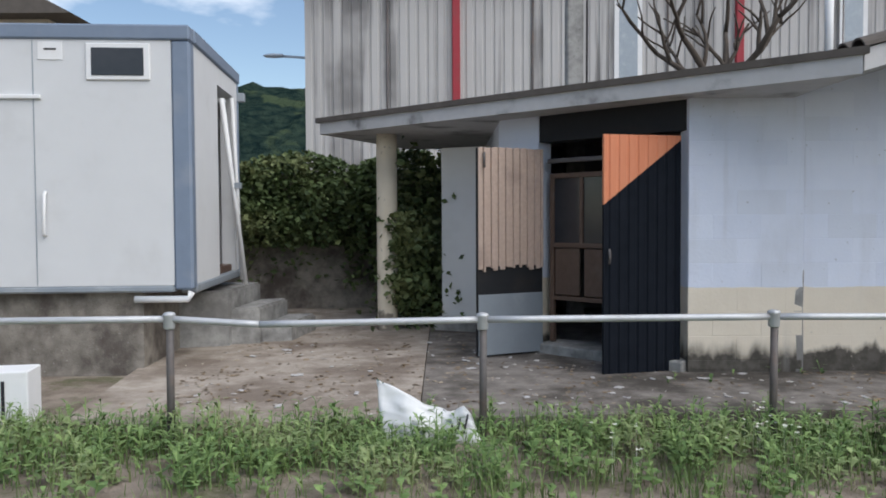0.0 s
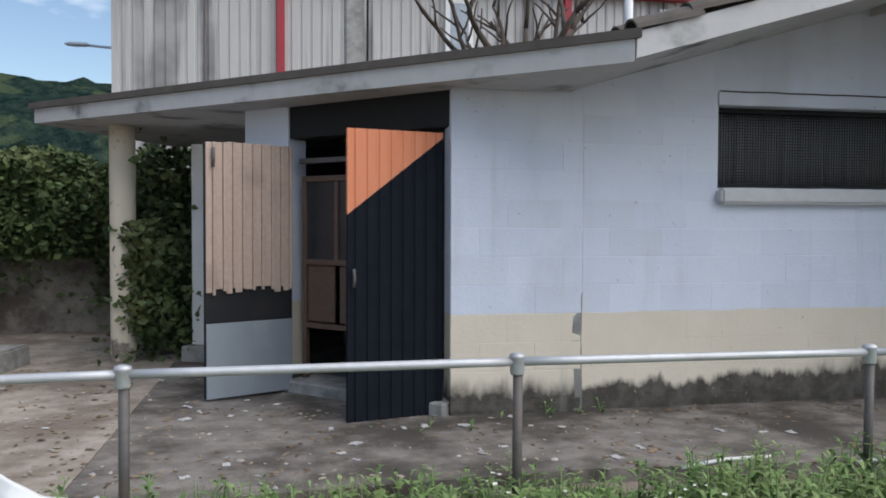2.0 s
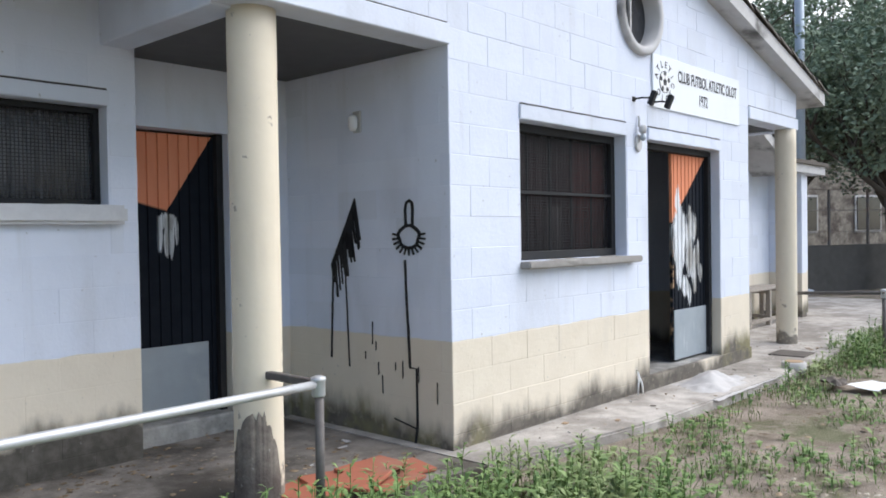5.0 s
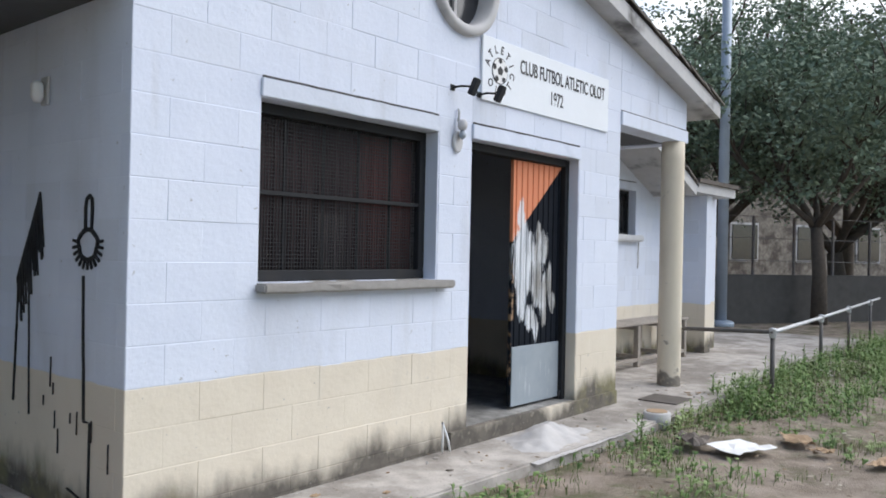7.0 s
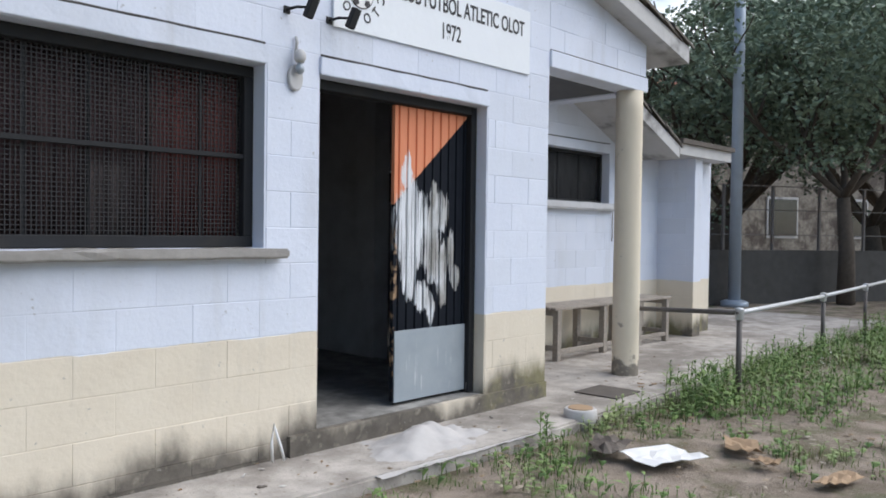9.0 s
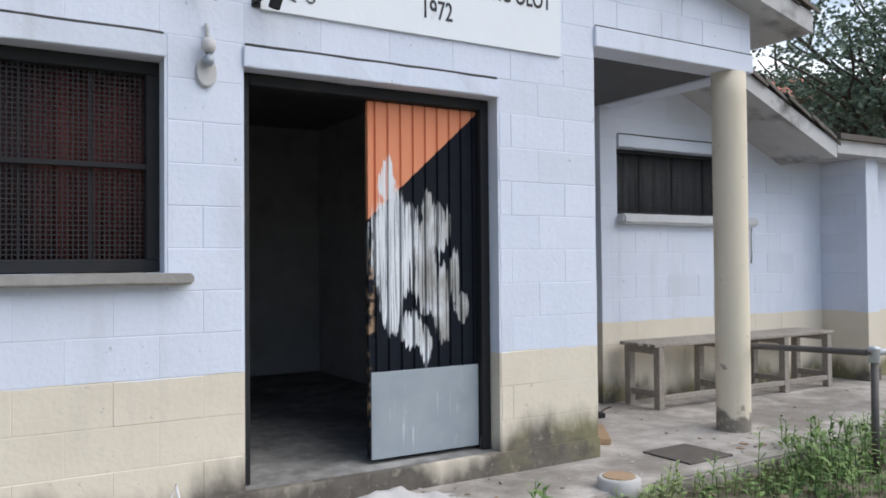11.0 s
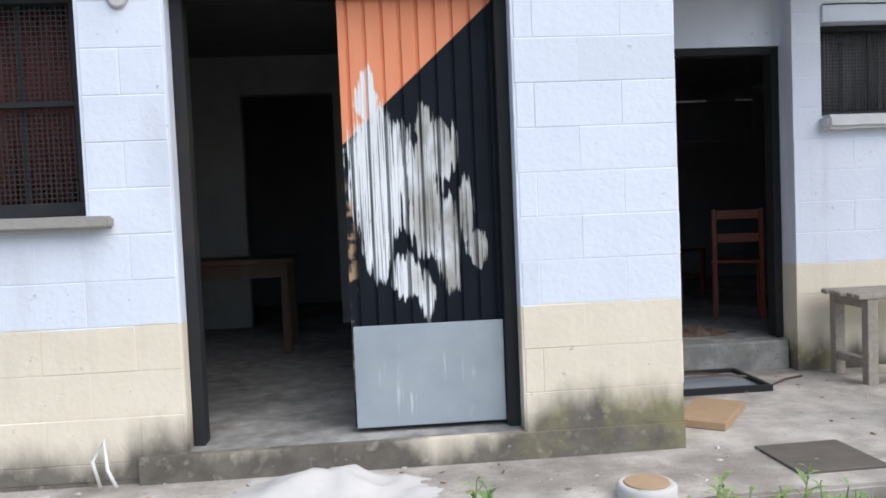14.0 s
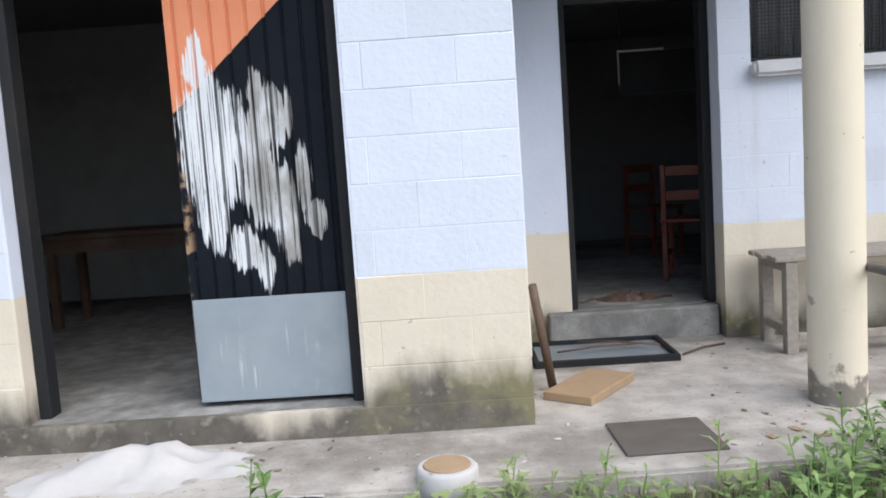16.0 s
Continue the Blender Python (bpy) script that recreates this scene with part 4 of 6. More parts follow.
tagged(part("wall_left_wing_pilaster", bbox(2.90, 3.85, YA - 0.034, YA - 0.0005, -0.05, 2.3, bevel=0.010), M_WALL), "slightly proud painted wall strip", "wall", kind="structure")

# ---- wall things ----
sign = tagged(root("club_sign"), "white printed club sign board over the door", "sign")
part("board", bbox(10.79, 12.68, YB - 0.022, YB - 0.004, 2.48, 2.95, bevel=0.002), M_SIGN, sign)


def lettering(text, x, z, size, parent, squeeze=1.0, turn=0.0, bold=0.003):
    cu = bpy.data.curves.new("text", "FONT")
    cu.body, cu.size, cu.extrude, cu.align_x, cu.align_y, cu.offset = text, size, 0.001, "CENTER", "CENTER", bold
    ob = new("text", cu)
    deps = bpy.context.evaluated_depsgraph_get()
    me = bpy.data.meshes.new_from_object(ob.evaluated_get(deps))
    bpy.data.objects.remove(ob)
    me.materials.clear()
    me.materials.append(M_INK)
    ob = new("lettering", me)
    ob.parent = parent
    ob.matrix_world = pose(x, YB - 0.0235, z, 90, 0, 0) @ pose(0, 0, 0, 0, 0, turn) @ Matrix.Diagonal((squeeze, 1, 1, 1))
    return ob


lettering("CLUB FUTBOL ATLETIC OLOT", 11.935, 2.80, 0.15, sign, 0.66, 0.0, 0.0025)
lettering("1972", 11.80, 2.625, 0.15, sign, 0.68, 0.0, 0.0015)
bcx, bcz = 11.0, 2.72
bm = turned(lathe([(0.098, 0), (0.098, 0.003)], 32), pose(bcx, YB - 0.0225, bcz, 90))
part("ball_disc", bm, M_INK, sign)
bm = turned(lathe([(0.092, 0), (0.092, 0.003)], 32), pose(bcx, YB - 0.0245, bcz, 90))
part("ball_face", bm, M_PAPER, sign)


def pent(cx, cz, r, a0, sides=5):
    return prism([(cx + r * math.cos(a0 + 2 * math.pi * k / sides), cz + r * math.sin(a0 + 2 * math.pi * k / sides)) for k in range(sides)], "y", YB - 0.0300, YB - 0.0265)


part("ball_patch", pent(bcx, bcz, 0.036, math.pi / 2), M_INK, sign)
for k in range(5):
    a = math.pi / 2 + 2 * math.pi * k / 5
    part("ball_patch", pent(bcx + 0.076 * math.cos(a), bcz + 0.076 * math.sin(a), 0.024, a + math.pi), M_INK, sign)
for word, a0, a1 in (("ATLETIC", 165, -5), ("OLOT", 222, 322)):
    for k, ch in enumerate(word):
        a = radians(a0 + (a1 - a0) * k / (len(word) - 1))
        tilt = math.degrees(a) - 90 if word == "ATLETIC" else math.degrees(a) + 90
        lettering(ch, bcx + 0.155 * math.cos(a), bcz + 0.155 * math.sin(a), 0.085, sign, 0.85, tilt, 0.001)

# small black floodlights
def floodlight(x, z):
    r = tagged(root("floodlight", (x, YB, z)), "small black floodlight on a wall arm", "lamp", "floodlights by the sign")
    part("wall_plate", bbox(-0.05, -0.01, -0.012, 0.0, -0.02, 0.02), M_BLACK, r)
    part("arm", tube([(-0.03, -0.01, 0), (-0.02, -0.08, 0.005), (0.02, -0.14, 0.0)], 0.008), M_BLACK, r)
    part("head", turned(bbox(-0.026, 0.026, -0.022, 0.022, -0.06, 0.06, bevel=0.006), pose(0.03, -0.15, 0.0, 18, 12, 0)), M_BLACK, r)


floodlight(10.50, 2.51)
floodlight(10.80, 2.51)


def bulkhead(name, x, y, z, turn, label):
    r = tagged(root(name, (x, y, z), turn), label, "lamp")
    part("base_plate", turned(lathe([(0.05, 0), (0.05, 0.012), (0.044, 0.02)], 20), pose(0, 0, -0.06, 90) @ Matrix.Diagonal((1, 1.5, 1, 1))), M_EAVE, r)
    part("lamp_holder", lathe([(0.022, 0.0), (0.034, 0.02), (0.034, 0.05), (0.02, 0.07)], 14, (0, -0.05, 0.02)), M_EAVE, r)
    part("bulb", lathe([(0.012, 0.02), (0.026, -0.01), (0.024, -0.03), (0.008, -0.045)], 14, (0, -0.05, 0.0)), M_GALV, r)
    part("cable", tube([(0, -0.012, 0.08), (0.004, -0.016, 0.14), (0, -0.01, 0.17)], 0.009), M_EAVE, r)


bulkhead("wall_lamp", 10.525, YB - 0.008, 2.20, 0, "painted-over wall lamp beside the entrance")
r = tagged(root("wall_lamp", (8.105, 6.37, 2.18), -90), "small glass wall lamp in the portico", "lamp")
part("base_plate", bbox(-0.04, 0.04, -0.015, 0.0, -0.07, 0.08, bevel=0.004), M_DARK, r)
part("bulb", lathe([(0.02, -0.06), (0.034, -0.03), (0.034, 0.03), (0.02, 0.05)], 14, (0, -0.05, 0)), M_PAPER, r)


# sprayed scrawl on the portico side wall, a skin of paint
def spray(points, w, bumpy=0.25):
    """A hand-drawn stroke on the wall at x = 8.11; points are (y, z)."""
    bm = bmesh.new()
    prev = None
    n = len(points)
    for k, (y, z) in enumerate(points):
        p, q = Vector(points[max(k - 1, 0)]), Vector(points[min(k + 1, n - 1)])
        d = (q - p).normalized()
        s = Vector((-d.y, d.x)) * w / 2 * (1 + bumpy * noise.noise((y * 30, z * 30, w * 90)))
        cur = [bm.verts.new((8.0985, y + s.x, z + s.y)), bm.verts.new((8.0985, y - s.x, z - s.y)), bm.verts.new((8.106, y - s.x, z - s.y)), bm.verts.new((8.106, y + s.x, z + s.y))]
        if prev:
            for i in range(4):
                bm.faces.new((prev[i], cur[i], cur[(i + 1) % 4], prev[(i + 1) % 4]))
        prev = cur
    bmesh.ops.recalc_face_normals(bm, faces=bm.faces)
    return bm


def stroke(a, b, n=10, sway=0.004):
    return [(a[0] + (b[0] - a[0]) * k / n + sway * noise.noise((k * 0.9, a[0] * 9, 0)), a[1] + (b[1] - a[1]) * k / n) for k in range(n + 1)]


graf = tagged(root("wall_scrawl", (0, 0, 0)), "black sprayed scrawl with paint drips on the wall", "graffiti")
rng = random.Random(12)
part("drip", spray(stroke((6.66, 1.18), (6.70, 0.50), 16), 0.014), M_SOOT, graf)
part("drip", spray(stroke((6.53, 1.15), (6.50, 0.45), 16), 0.009), M_SOOT, graf)
for k in range(34):
    f = k / 33
    top = 1.63 - 0.46 * f
    y = 6.40 + 0.26 * f
    part("stroke", spray(stroke((y + 0.02, top + 0.02), (y - 0.004 - 0.03 * (1 - f), top - 0.24 + 0.12 * f - rng.uniform(-0.08, 0.16)), 8), 0.013 - 0.004 * f), M_SOOT, graf)
ringp = [(5.885 + 0.095 * math.cos(a) * (1 + 0.08 * math.sin(5 * a)), 1.375 + 0.075 * math.sin(a)) for a in (2 * math.pi * k / 22 for k in range(23))]
part("stroke", spray(ringp, 0.022), M_SOOT, graf)
part("stroke", spray([(5.91, 1.45), (5.915, 1.55), (5.905, 1.60), (5.875, 1.615), (5.85, 1.60), (5.845, 1.55), (5.85, 1.45)], 0.02), M_SOOT, graf)
for k in range(13):
    a = math.pi * (0.95 + 1.1 * k / 12)
    q = (5.885 + 0.1 * math.cos(a), 1.375 + 0.08 * math.sin(a))
    part("stroke", spray(stroke(q, (5.885 + 0.155 * math.cos(a), 1.375 + 0.125 * math.sin(a)), 4), 0.014), M_SOOT, graf)
part("drip", spray(stroke((5.925, 1.22), (5.89, 0.50), 18), 0.018), M_SOOT, graf)
part("drip", spray([(5.89, 0.50), (5.83, 0.50), (5.83, 0.12), (5.85, 0.0)], 0.014), M_SOOT, graf)
part("drip", spray(stroke((6.05, 0.14), (5.84, 0.10), 6), 0.008), M_SOOT, graf)
for k in range(9):
    y, z = rng.uniform(5.6, 6.5), rng.uniform(0.35, 0.8)
    part("drip", spray(stroke((y, z), (y, z - rng.uniform(0.05, 0.16)), 4), 0.0035), M_SOOT, graf)


# ---- rails ----
def rail(name, knots, posts, label, foot=-0.1):
    r = tagged(root(name), label, "railing")
    for a, b in zip(knots, knots[1:]):
        pts = [tuple(Vector(a).lerp(Vector(b), k / 6)) for k in range(7)]
        part("rail_tube", tube(pts, 0.021, 12), M_RAIL, r)
    for x, y, z in posts:
        p = part("post", tube([(x, y, foot), (x + 0.004, y, z - 0.02)], 0.023, 12), M_POST, r)
        part("clamp", lathe([(0.030, -0.06), (0.034, -0.05), (0.034, 0.015), (0.038, 0.02), (0.036, 0.035), (0.015, 0.042)], 14, (x, y, z)), M_RAIL, p)
        part("nut", tube([(x - 0.04, y - 0.012, z), (x - 0.04, y + 0.012, z)], 0.012, 6), M_POST, p)
    return r


rail("pitch_rail", [(-4.5, 5.10, 0.66), (-0.76, 5.12, 0.685), (-0.22, 5.12, 0.65), (1.12, 5.12, 0.672), (2.86, 5.1, 0.683), (4.78, 5.19, 0.665), (6.77, 5.2, 0.668)],
     [(-2.6, 5.11, 0.67), (-0.76, 5.12, 0.685), (1.12, 5.12, 0.672), (2.86, 5.1, 0.683), (4.78, 5.19, 0.665), (6.77, 5.2, 0.668)], "galvanised tube railing on low iron posts")
sr = tagged(root("rail_stub"), "short iron arm from column to railing", "railing")
part("arm", turned(bbox(-0.02, 0.02, 0, 0.5, -0.02, 0.02, bevel=0.004), pose(6.77, 5.18, 0.67)), M_POST, sr)
rail("pitch_rail", [(14.45, 5.62, 0.60), (14.28, 4.52, 0.655)], [], "iron arm from column to railing").children[0].data.materials[0] = M_POST
rail("pitch_rail", [(14.28, 4.52, 0.655), (17.6, 4.93, 0.60), (24.0, 5.5, 0.62)], [(14.28, 4.52, 0.655), (17.6, 4.93, 0.60), (20.0, 5.14, 0.605), (22.5, 5.35, 0.61)], "galvanised tube railing over weeds")

# ---- bench and litter under the east portico ----
bench = tagged(root("wooden_bench"), "long weathered grey slatted bench by the wall", "bench")
for k in range(5):
    y = 6.42 + k * 0.088
    part("seat_slat", bbox(14.38 + 0.012 * math.sin(k * 2.3), 16.80, y, y + 0.062, 0.515, 0.545, bevel=0.006), M_WOOD, bench)
for x in (14.44, 15.30, 16.05, 16.70):
    for y in (6.43, 6.77):
        part("leg", bbox(x, x + 0.065, y, y + 0.065, 0, 0.515, bevel=0.004), M_WOOD, bench)
    part("foot_rail", bbox(x + 0.01, x + 0.055, 6.495, 6.77, 0.10, 0.15, bevel=0.003), M_WOOD, bench)
    part("seat_rail", bbox(x + 0.01, x + 0.055, 6.495, 6.77, 0.455, 0.512, bevel=0.003), M_WOOD, bench)
part("stretcher", bbox(14.506, 16.70, 6.435, 6.475, 0.07, 0.115, bevel=0.004), M_WOOD, bench)

scr = tagged(root("metal_frame"), "dark flat metal frame lying on the walkway", "frame")
for b in ((13.05, 13.86, 6.44, 6.47), (13.05, 13.86, 6.93, 6.96), (13.05, 13.08, 6.47, 6.93), (13.83, 13.86, 6.47, 6.93)):
    part("frame_bar", bbox(*b, 0.002, 0.04, bevel=0.003), M_BLACK, scr)
part("sheet", bbox(13.08, 13.83, 6.47, 6.93, 0.004, 0.016), M_GALV, scr)
thing("wood_board", turned(bbox(-0.13, 0.13, -0.24, 0.24, 0.003, 0.045, bevel=0.004), pose(13.28, 5.98, 0, 0, 0, -36)), M_CARD, "loose brown wood board on the concrete", "board")
thing("leaning_stick", tube([(13.02, 5.98, 0.55), (13.1, 6.02, 0.02)], 0.022, 8), M_BROWN, "dark stick leaning on the wall corner", "stick")
thing("floor_hatch", turned(bbox(-0.2, 0.2, -0.19, 0.19, 0.002, 0.014, bevel=0.003), pose(13.46, 5.25, 0, 0, 0, 2)), M_ROOF, "rusty square floor hatch in the concrete", "hatch")
# round concrete block with a pale top beside the walkway
cb = tagged(root("concrete_drum", (12.58, 4.93, 0)), "short round pale concrete block", "block")
part("body", lathe([(0.112, -0.08), (0.116, 0.0), (0.116, 0.05), (0.104, 0.062)], 26), M_POWDER, cb)
part("top", lathe([(0.09, 0.062), (0.086, 0.068)], 26), M_CARD, cb)

# heap of spilled plaster by the door
bm = bmesh.new()
bmesh.ops.create_grid(bm, x_segments=44, y_segments=30, size=1)
for v in list(bm.verts):
    x, y = v.co.x * 0.75, v.co.y * 0.34
    d = math.hypot((x + 0.1) / 0.42, y / 0.24) + 0.35 * noise.noise((x * 4, y * 4, 6)) + 0.15 * noise.noise((x * 13, y * 13, 2))
    h = 0.10 * max(0, 1 - d) ** 1.2 + 0.02 * max(0, 1.35 - d) * (1 + noise.noise((x * 9, y * 9, 0))) + 0.008 * noise.noise((x * 25, y * 25, 0)) - 0.004
    v.co = Vector((11.38 + x, 5.20 + y, max(h, -0.02)))
for f in bm.faces:
    f.smooth = True
thing("plaster_heap", bm, M_POWDER, "spilled heap of white plaster powder on the walkway", "heap")


# ---- west forecourt ----
cab = tagged(root("site_cabin", (-1.255, 7.19, 0), 0), "white panel site cabin with blue-grey corner trims", "cabin")
CW = 4.6
part("front_panel", bbox(-CW, -0.16, 0.012, 0.10, 0.72, 2.80), M_CABIN, cab)
part("back_panel", bbox(-CW, -0.16, 2.10, 2.2, 0.72, 2.80), M_CABIN, cab)
part("cabin_floor", bbox(-CW, -0.06, 0.10, 2.10, 0.721, 0.79), M_BROWN, cab)
part("ceiling_panel", bbox(-CW, -0.16, 0.10, 2.10, 2.72, 2.799), M_BROWN, cab)
part("partition", bbox(-1.5, -1.45, 0.10, 2.10, 0.79, 2.72), M_BROWN, cab)
side = bmesh.new()
box(side, -0.16, -0.012, 0.16, 1.16, 0.72, 2.80)
box(side, -0.16, -0.012, 2.02, 2.2, 0.72, 2.80)
box(side, -0.16, -0.012, 1.16, 2.02, 2.62, 2.80)
part("side_panel", side, M_CABIN, cab)
part("corner_post", bbox(-0.16, 0.0, 0.0, 0.16, 0.68, 2.80, bevel=0.02), M_TRIM, cab, "blue-grey corner post")
part("corner_post", bbox(-0.06, 0.0, 2.2, 2.26, 0.68, 2.80, bevel=0.01), M_TRIM, cab)
for b in ((-CW, 0.0, -0.012, 0.15, 2.80, 2.93), (-0.15, 0.012, 0.15, 2.27, 2.80, 2.93), (-0.15, 0.0, 0.16, 2.26, 0.64, 0.72), (-CW, -0.16, 0.005, 0.15, 0.66, 0.72)):
    part("edge_trim", bbox(*b, bevel=0.015), M_TRIM if b[4] > 2 else M_GALV, cab)
part("roof", bbox(-CW, -0.15, 0.15, 2.2, 2.80, 2.88), M_GALV, cab)
for k in range(4):
    x = -0.16 - 1.14 * (k + 1)
    part("panel_joint", bbox(x, x + 0.008, 0.008, 0.014, 0.73, 2.79), M_GALV, cab)
w = part("window", bbox(-0.86, -0.33, -0.008, 0.03, 2.46, 2.77, bevel=0.008), M_WHITE, cab, "small white-framed cabin window")
part("pane", bbox(-0.81, -0.38, -0.014, -0.006, 2.50, 2.73), M_GLASS, w)
part("handle", tube([(-1.22, 0.0, 1.15), (-1.22, -0.03, 1.17), (-1.21, -0.03, 1.5), (-1.21, 0.0, 1.52)], 0.016), M_WHITE, cab)
part("hinge_bar", bbox(-1.75, -1.23, -0.02, 0.012, 2.30, 2.335, bevel=0.006), M_WHITE, cab)
part("name_plate", bbox(-1.25, -1.05, 0.004, 0.014, 2.63, 2.78), M_PAPER, cab)
part("name_mark", bbox(-1.20, -1.10, 0.001, 0.006, 2.71, 2.725), M_INK, cab)
part("lamp_box", bbox(-0.03, 0.07, 2.2, 2.29, 2.60, 2.70, bevel=0.01), M_GALV, cab)
part("drain_pipe", tube([(-0.5, 0.03, 0.60), (-0.05, 0.02, 0.60), (-0.02, 0.02, 0.66)], 0.03, 10), M_WHITE, cab)
cab.matrix_world = pose(-1.255, 7.19, 0, 0, 0, 4)
bd = tagged(root("broken_door"), "broken white door frame leaning in the cabin doorway", "door")
part("stile", tube([(-1.20, 8.80, 0.60), (-1.33, 8.44, 2.5)], 0.03, 4), M_WHITE, bd)
part("stile", tube([(-1.33, 9.16, 0.62), (-1.40, 9.1, 2.6)], 0.025, 4), M_WHITE, bd)
part("rail_piece", tube([(-1.36, 8.45, 2.48), (-1.40, 8.8, 2.52)], 0.022, 4), M_WHITE, bd)
part("lock", bbox(-1.25, -1.19, 8.58, 8.66, 1.6, 1.66), M_GALV, bd)
tagged(part("cabin_plinth", prism([(-6.0, 7.25), (-1.71, 7.25), (-1.80, 9.5), (-6.0, 9.5)], "z", -0.2, 0.66), M_BASE), "stained grey concrete plinth under the cabin", "plinth", kind="structure")
for nm, o, h in (("step_1", [(-1.85, 8.3), (-1.30, 8.45), (-1.22, 9.55), (-1.9, 9.55)], 0.56), ("step_2", [(-1.30, 8.55), (-1.02, 8.62), (-0.92, 9.6), (-1.22, 9.55)], 0.37), ("step_3", [(-1.02, 8.7), (-0.72, 8.78), (-0.60, 9.62), (-0.92, 9.6)], 0.19)):
    bm = prism(o, "z", -0.1, h)
    bmesh.ops.bevel(bm, geom=[e for e in bm.edges if min(v.co.z for v in e.verts) > 0.1], offset=0.02, segments=2, affect="EDGES")
    tagged(part(nm, bm, M_CONC), "worn concrete step up to the cabin", "step", kind="structure")
bm = bbox(-7.0, 1.46, 11.9, 12.15, -0.2, 0.92)
tagged(part("retaining_wall", bm, M_BASE), "stained low concrete retaining wall", "wall", kind="structure")

# sack, box, bucket
bm = bmesh.new()
bmesh.ops.create_grid(bm, x_segments=22, y_segments=14, size=1)
for v in bm.verts:
    u, q = v.co.x, v.co.y
    x = 0.30 * u
    crest = float(np.interp(u, (-1.0, -0.8, 0.1, 0.5, 0.85, 1.0), (0.36, 0.33, 0.20, 0.15, 0.21, 0.15)))
    z = 0.02 + (crest - 0.02) * (q + 1) / 2
    x += 0.05 * (1 - q) / 2
    v.co = Vector((x, 0.03 * math.sin(5 * u) + 0.02 * noise.noise((u * 3, q * 3, 0)) + 0.05 * q, z))
bmesh.ops.solidify(bm, geom=list(bm.faces), thickness=0.05)
for v in bm.verts:
    v.co += Vector((1, 1, 1)) * 0.012 * noise.noise(v.co * 9)
for f in bm.faces:
    f.smooth = True
sack = tagged(root("plastic_sack", (0.76, 5.16, -0.06), -6), "crumpled white plastic sack in the grass", "sack")
part("bag", bm, M_PAPER, sack)
for k in range(3):
    part("print_mark", turned(bbox(-0.006, 0.006, -0.004, 0.004, 0, 0.06 + 0.03 * k), pose(0.17 + 0.04 * k, -0.045, 0.05, 0, 12, 0)), M_INK, sack)
bxr = tagged(root("cardboard_box", (-2.0, 5.6, -0.06), 10), "white printed carton in the grass", "box")
part("carton", bbox(-0.35, 0.16, -0.12, 0.16, 0, 0.36, bevel=0.008), M_PAPER, bxr)
part("print_mark", bbox(0.0, 0.02, -0.128, -0.121, 0.05, 0.3), M_INK, bxr)
bk = tagged(root("plastic_bucket", (6.86, 4.18, 0.03)), "pale blue plastic bucket lying on its side", "bucket")
bm = lathe([(0.005, 0.0), (0.085, 0.0), (0.095, 0.012), (0.125, 0.26), (0.132, 0.262), (0.132, 0.275), (0.118, 0.275), (0.112, 0.25), (0.083, 0.02), (0.004, 0.018)], 28)
body = part("body", turned(bm, pose(0, 0, 0.06, 0, 90, -25)), M_BUCKET, bk)
for k in range(10):
    a, q = k * 2.4, 0.014 + 0.006 * k
    part("drain_hole", turned(lathe([(0.008, -0.006), (0.008, 0.0)], 8), pose(0, 0, 0.06, 0, 90, -25) @ Matrix.Translation((q * math.cos(a), q * math.sin(a), 0.0))), M_INK, bk)

# terracotta tiles stacked by the west column
rng = random.Random(8)
for k in range(7):
    x, y = 7.02 + 0.19 * (k % 4) + rng.uniform(-0.03, 0.03), 5.62 - 0.17 * (k // 4) - 0.05 * (k % 4)
    t = thing("terracotta_tile", turned(bbox(-0.18, 0.18, -0.13, 0.13, 0.0, 0.02, bevel=0.003), pose(x, y, 0.004 + 0.0225 * (k % 3) + 0.004 * (k // 3), rng.uniform(-1, 1), rng.uniform(-1, 1), rng.uniform(-25, 25))), M_TILE, "loose broken terracotta tile on the concrete", "tile", "loose tiles by the column")

# ---- inside the rooms ----
tb = tagged(root("old_table"), "dark red-brown wooden table in the hall", "table")
part("tabletop", bbox(9.55, 10.95, 7.9, 8.5, 0.80, 0.84, bevel=0.006), M_BROWN, tb)
part("apron", bbox(9.6, 10.9, 7.93, 7.96, 0.70, 0.80), M_BROWN, tb)
for x in (9.6, 10.85):
    for y in (7.95, 8.42):
        part("leg", bbox(x, x + 0.06, y, y + 0.06, 0.125, 0.80, bevel=0.004), M_BROWN, tb)
hl = tagged(root("fluorescent_fitting", (11.25, 6.6, 2.60)), "grey fluorescent light fitting on the ceiling", "lamp")
part("housing", bbox(-0.3, 0.3, -0.06, 0.06, -0.05, 0.02, bevel=0.01), M_EAVE, hl)
part("tube", tube([(-0.29, 0, -0.07), (0.29, 0, -0.07)], 0.018), M_PAPER, hl)


def chair(x, y, turn):
    c = tagged(root("wooden_chair", (x, y, 0.2), turn), "orange-red painted wooden chair", "chair", "chairs in the east room")
    for a in (-0.17, 0.17):
        part("back_leg", bbox(a - 0.018, a + 0.018, 0.16, 0.195, 0, 0.86, bevel=0.004), M_CHAIR, c)
        part("front_leg", bbox(a - 0.018, a + 0.018, -0.19, -0.155, 0, 0.44, bevel=0.004), M_CHAIR, c)
        part("side_rail", bbox(a - 0.01, a + 0.01, -0.155, 0.16, 0.18, 0.21), M_CHAIR, c)
    part("seat", bbox(-0.2, 0.2, -0.2, 0.2, 0.44, 0.465, bevel=0.006), M_CHAIR, c)
    for z in (0.6, 0.78):
        part("back_slat", bbox(-0.152, 0.152, 0.165, 0.185, z, z + 0.07, bevel=0.004), M_CHAIR, c)


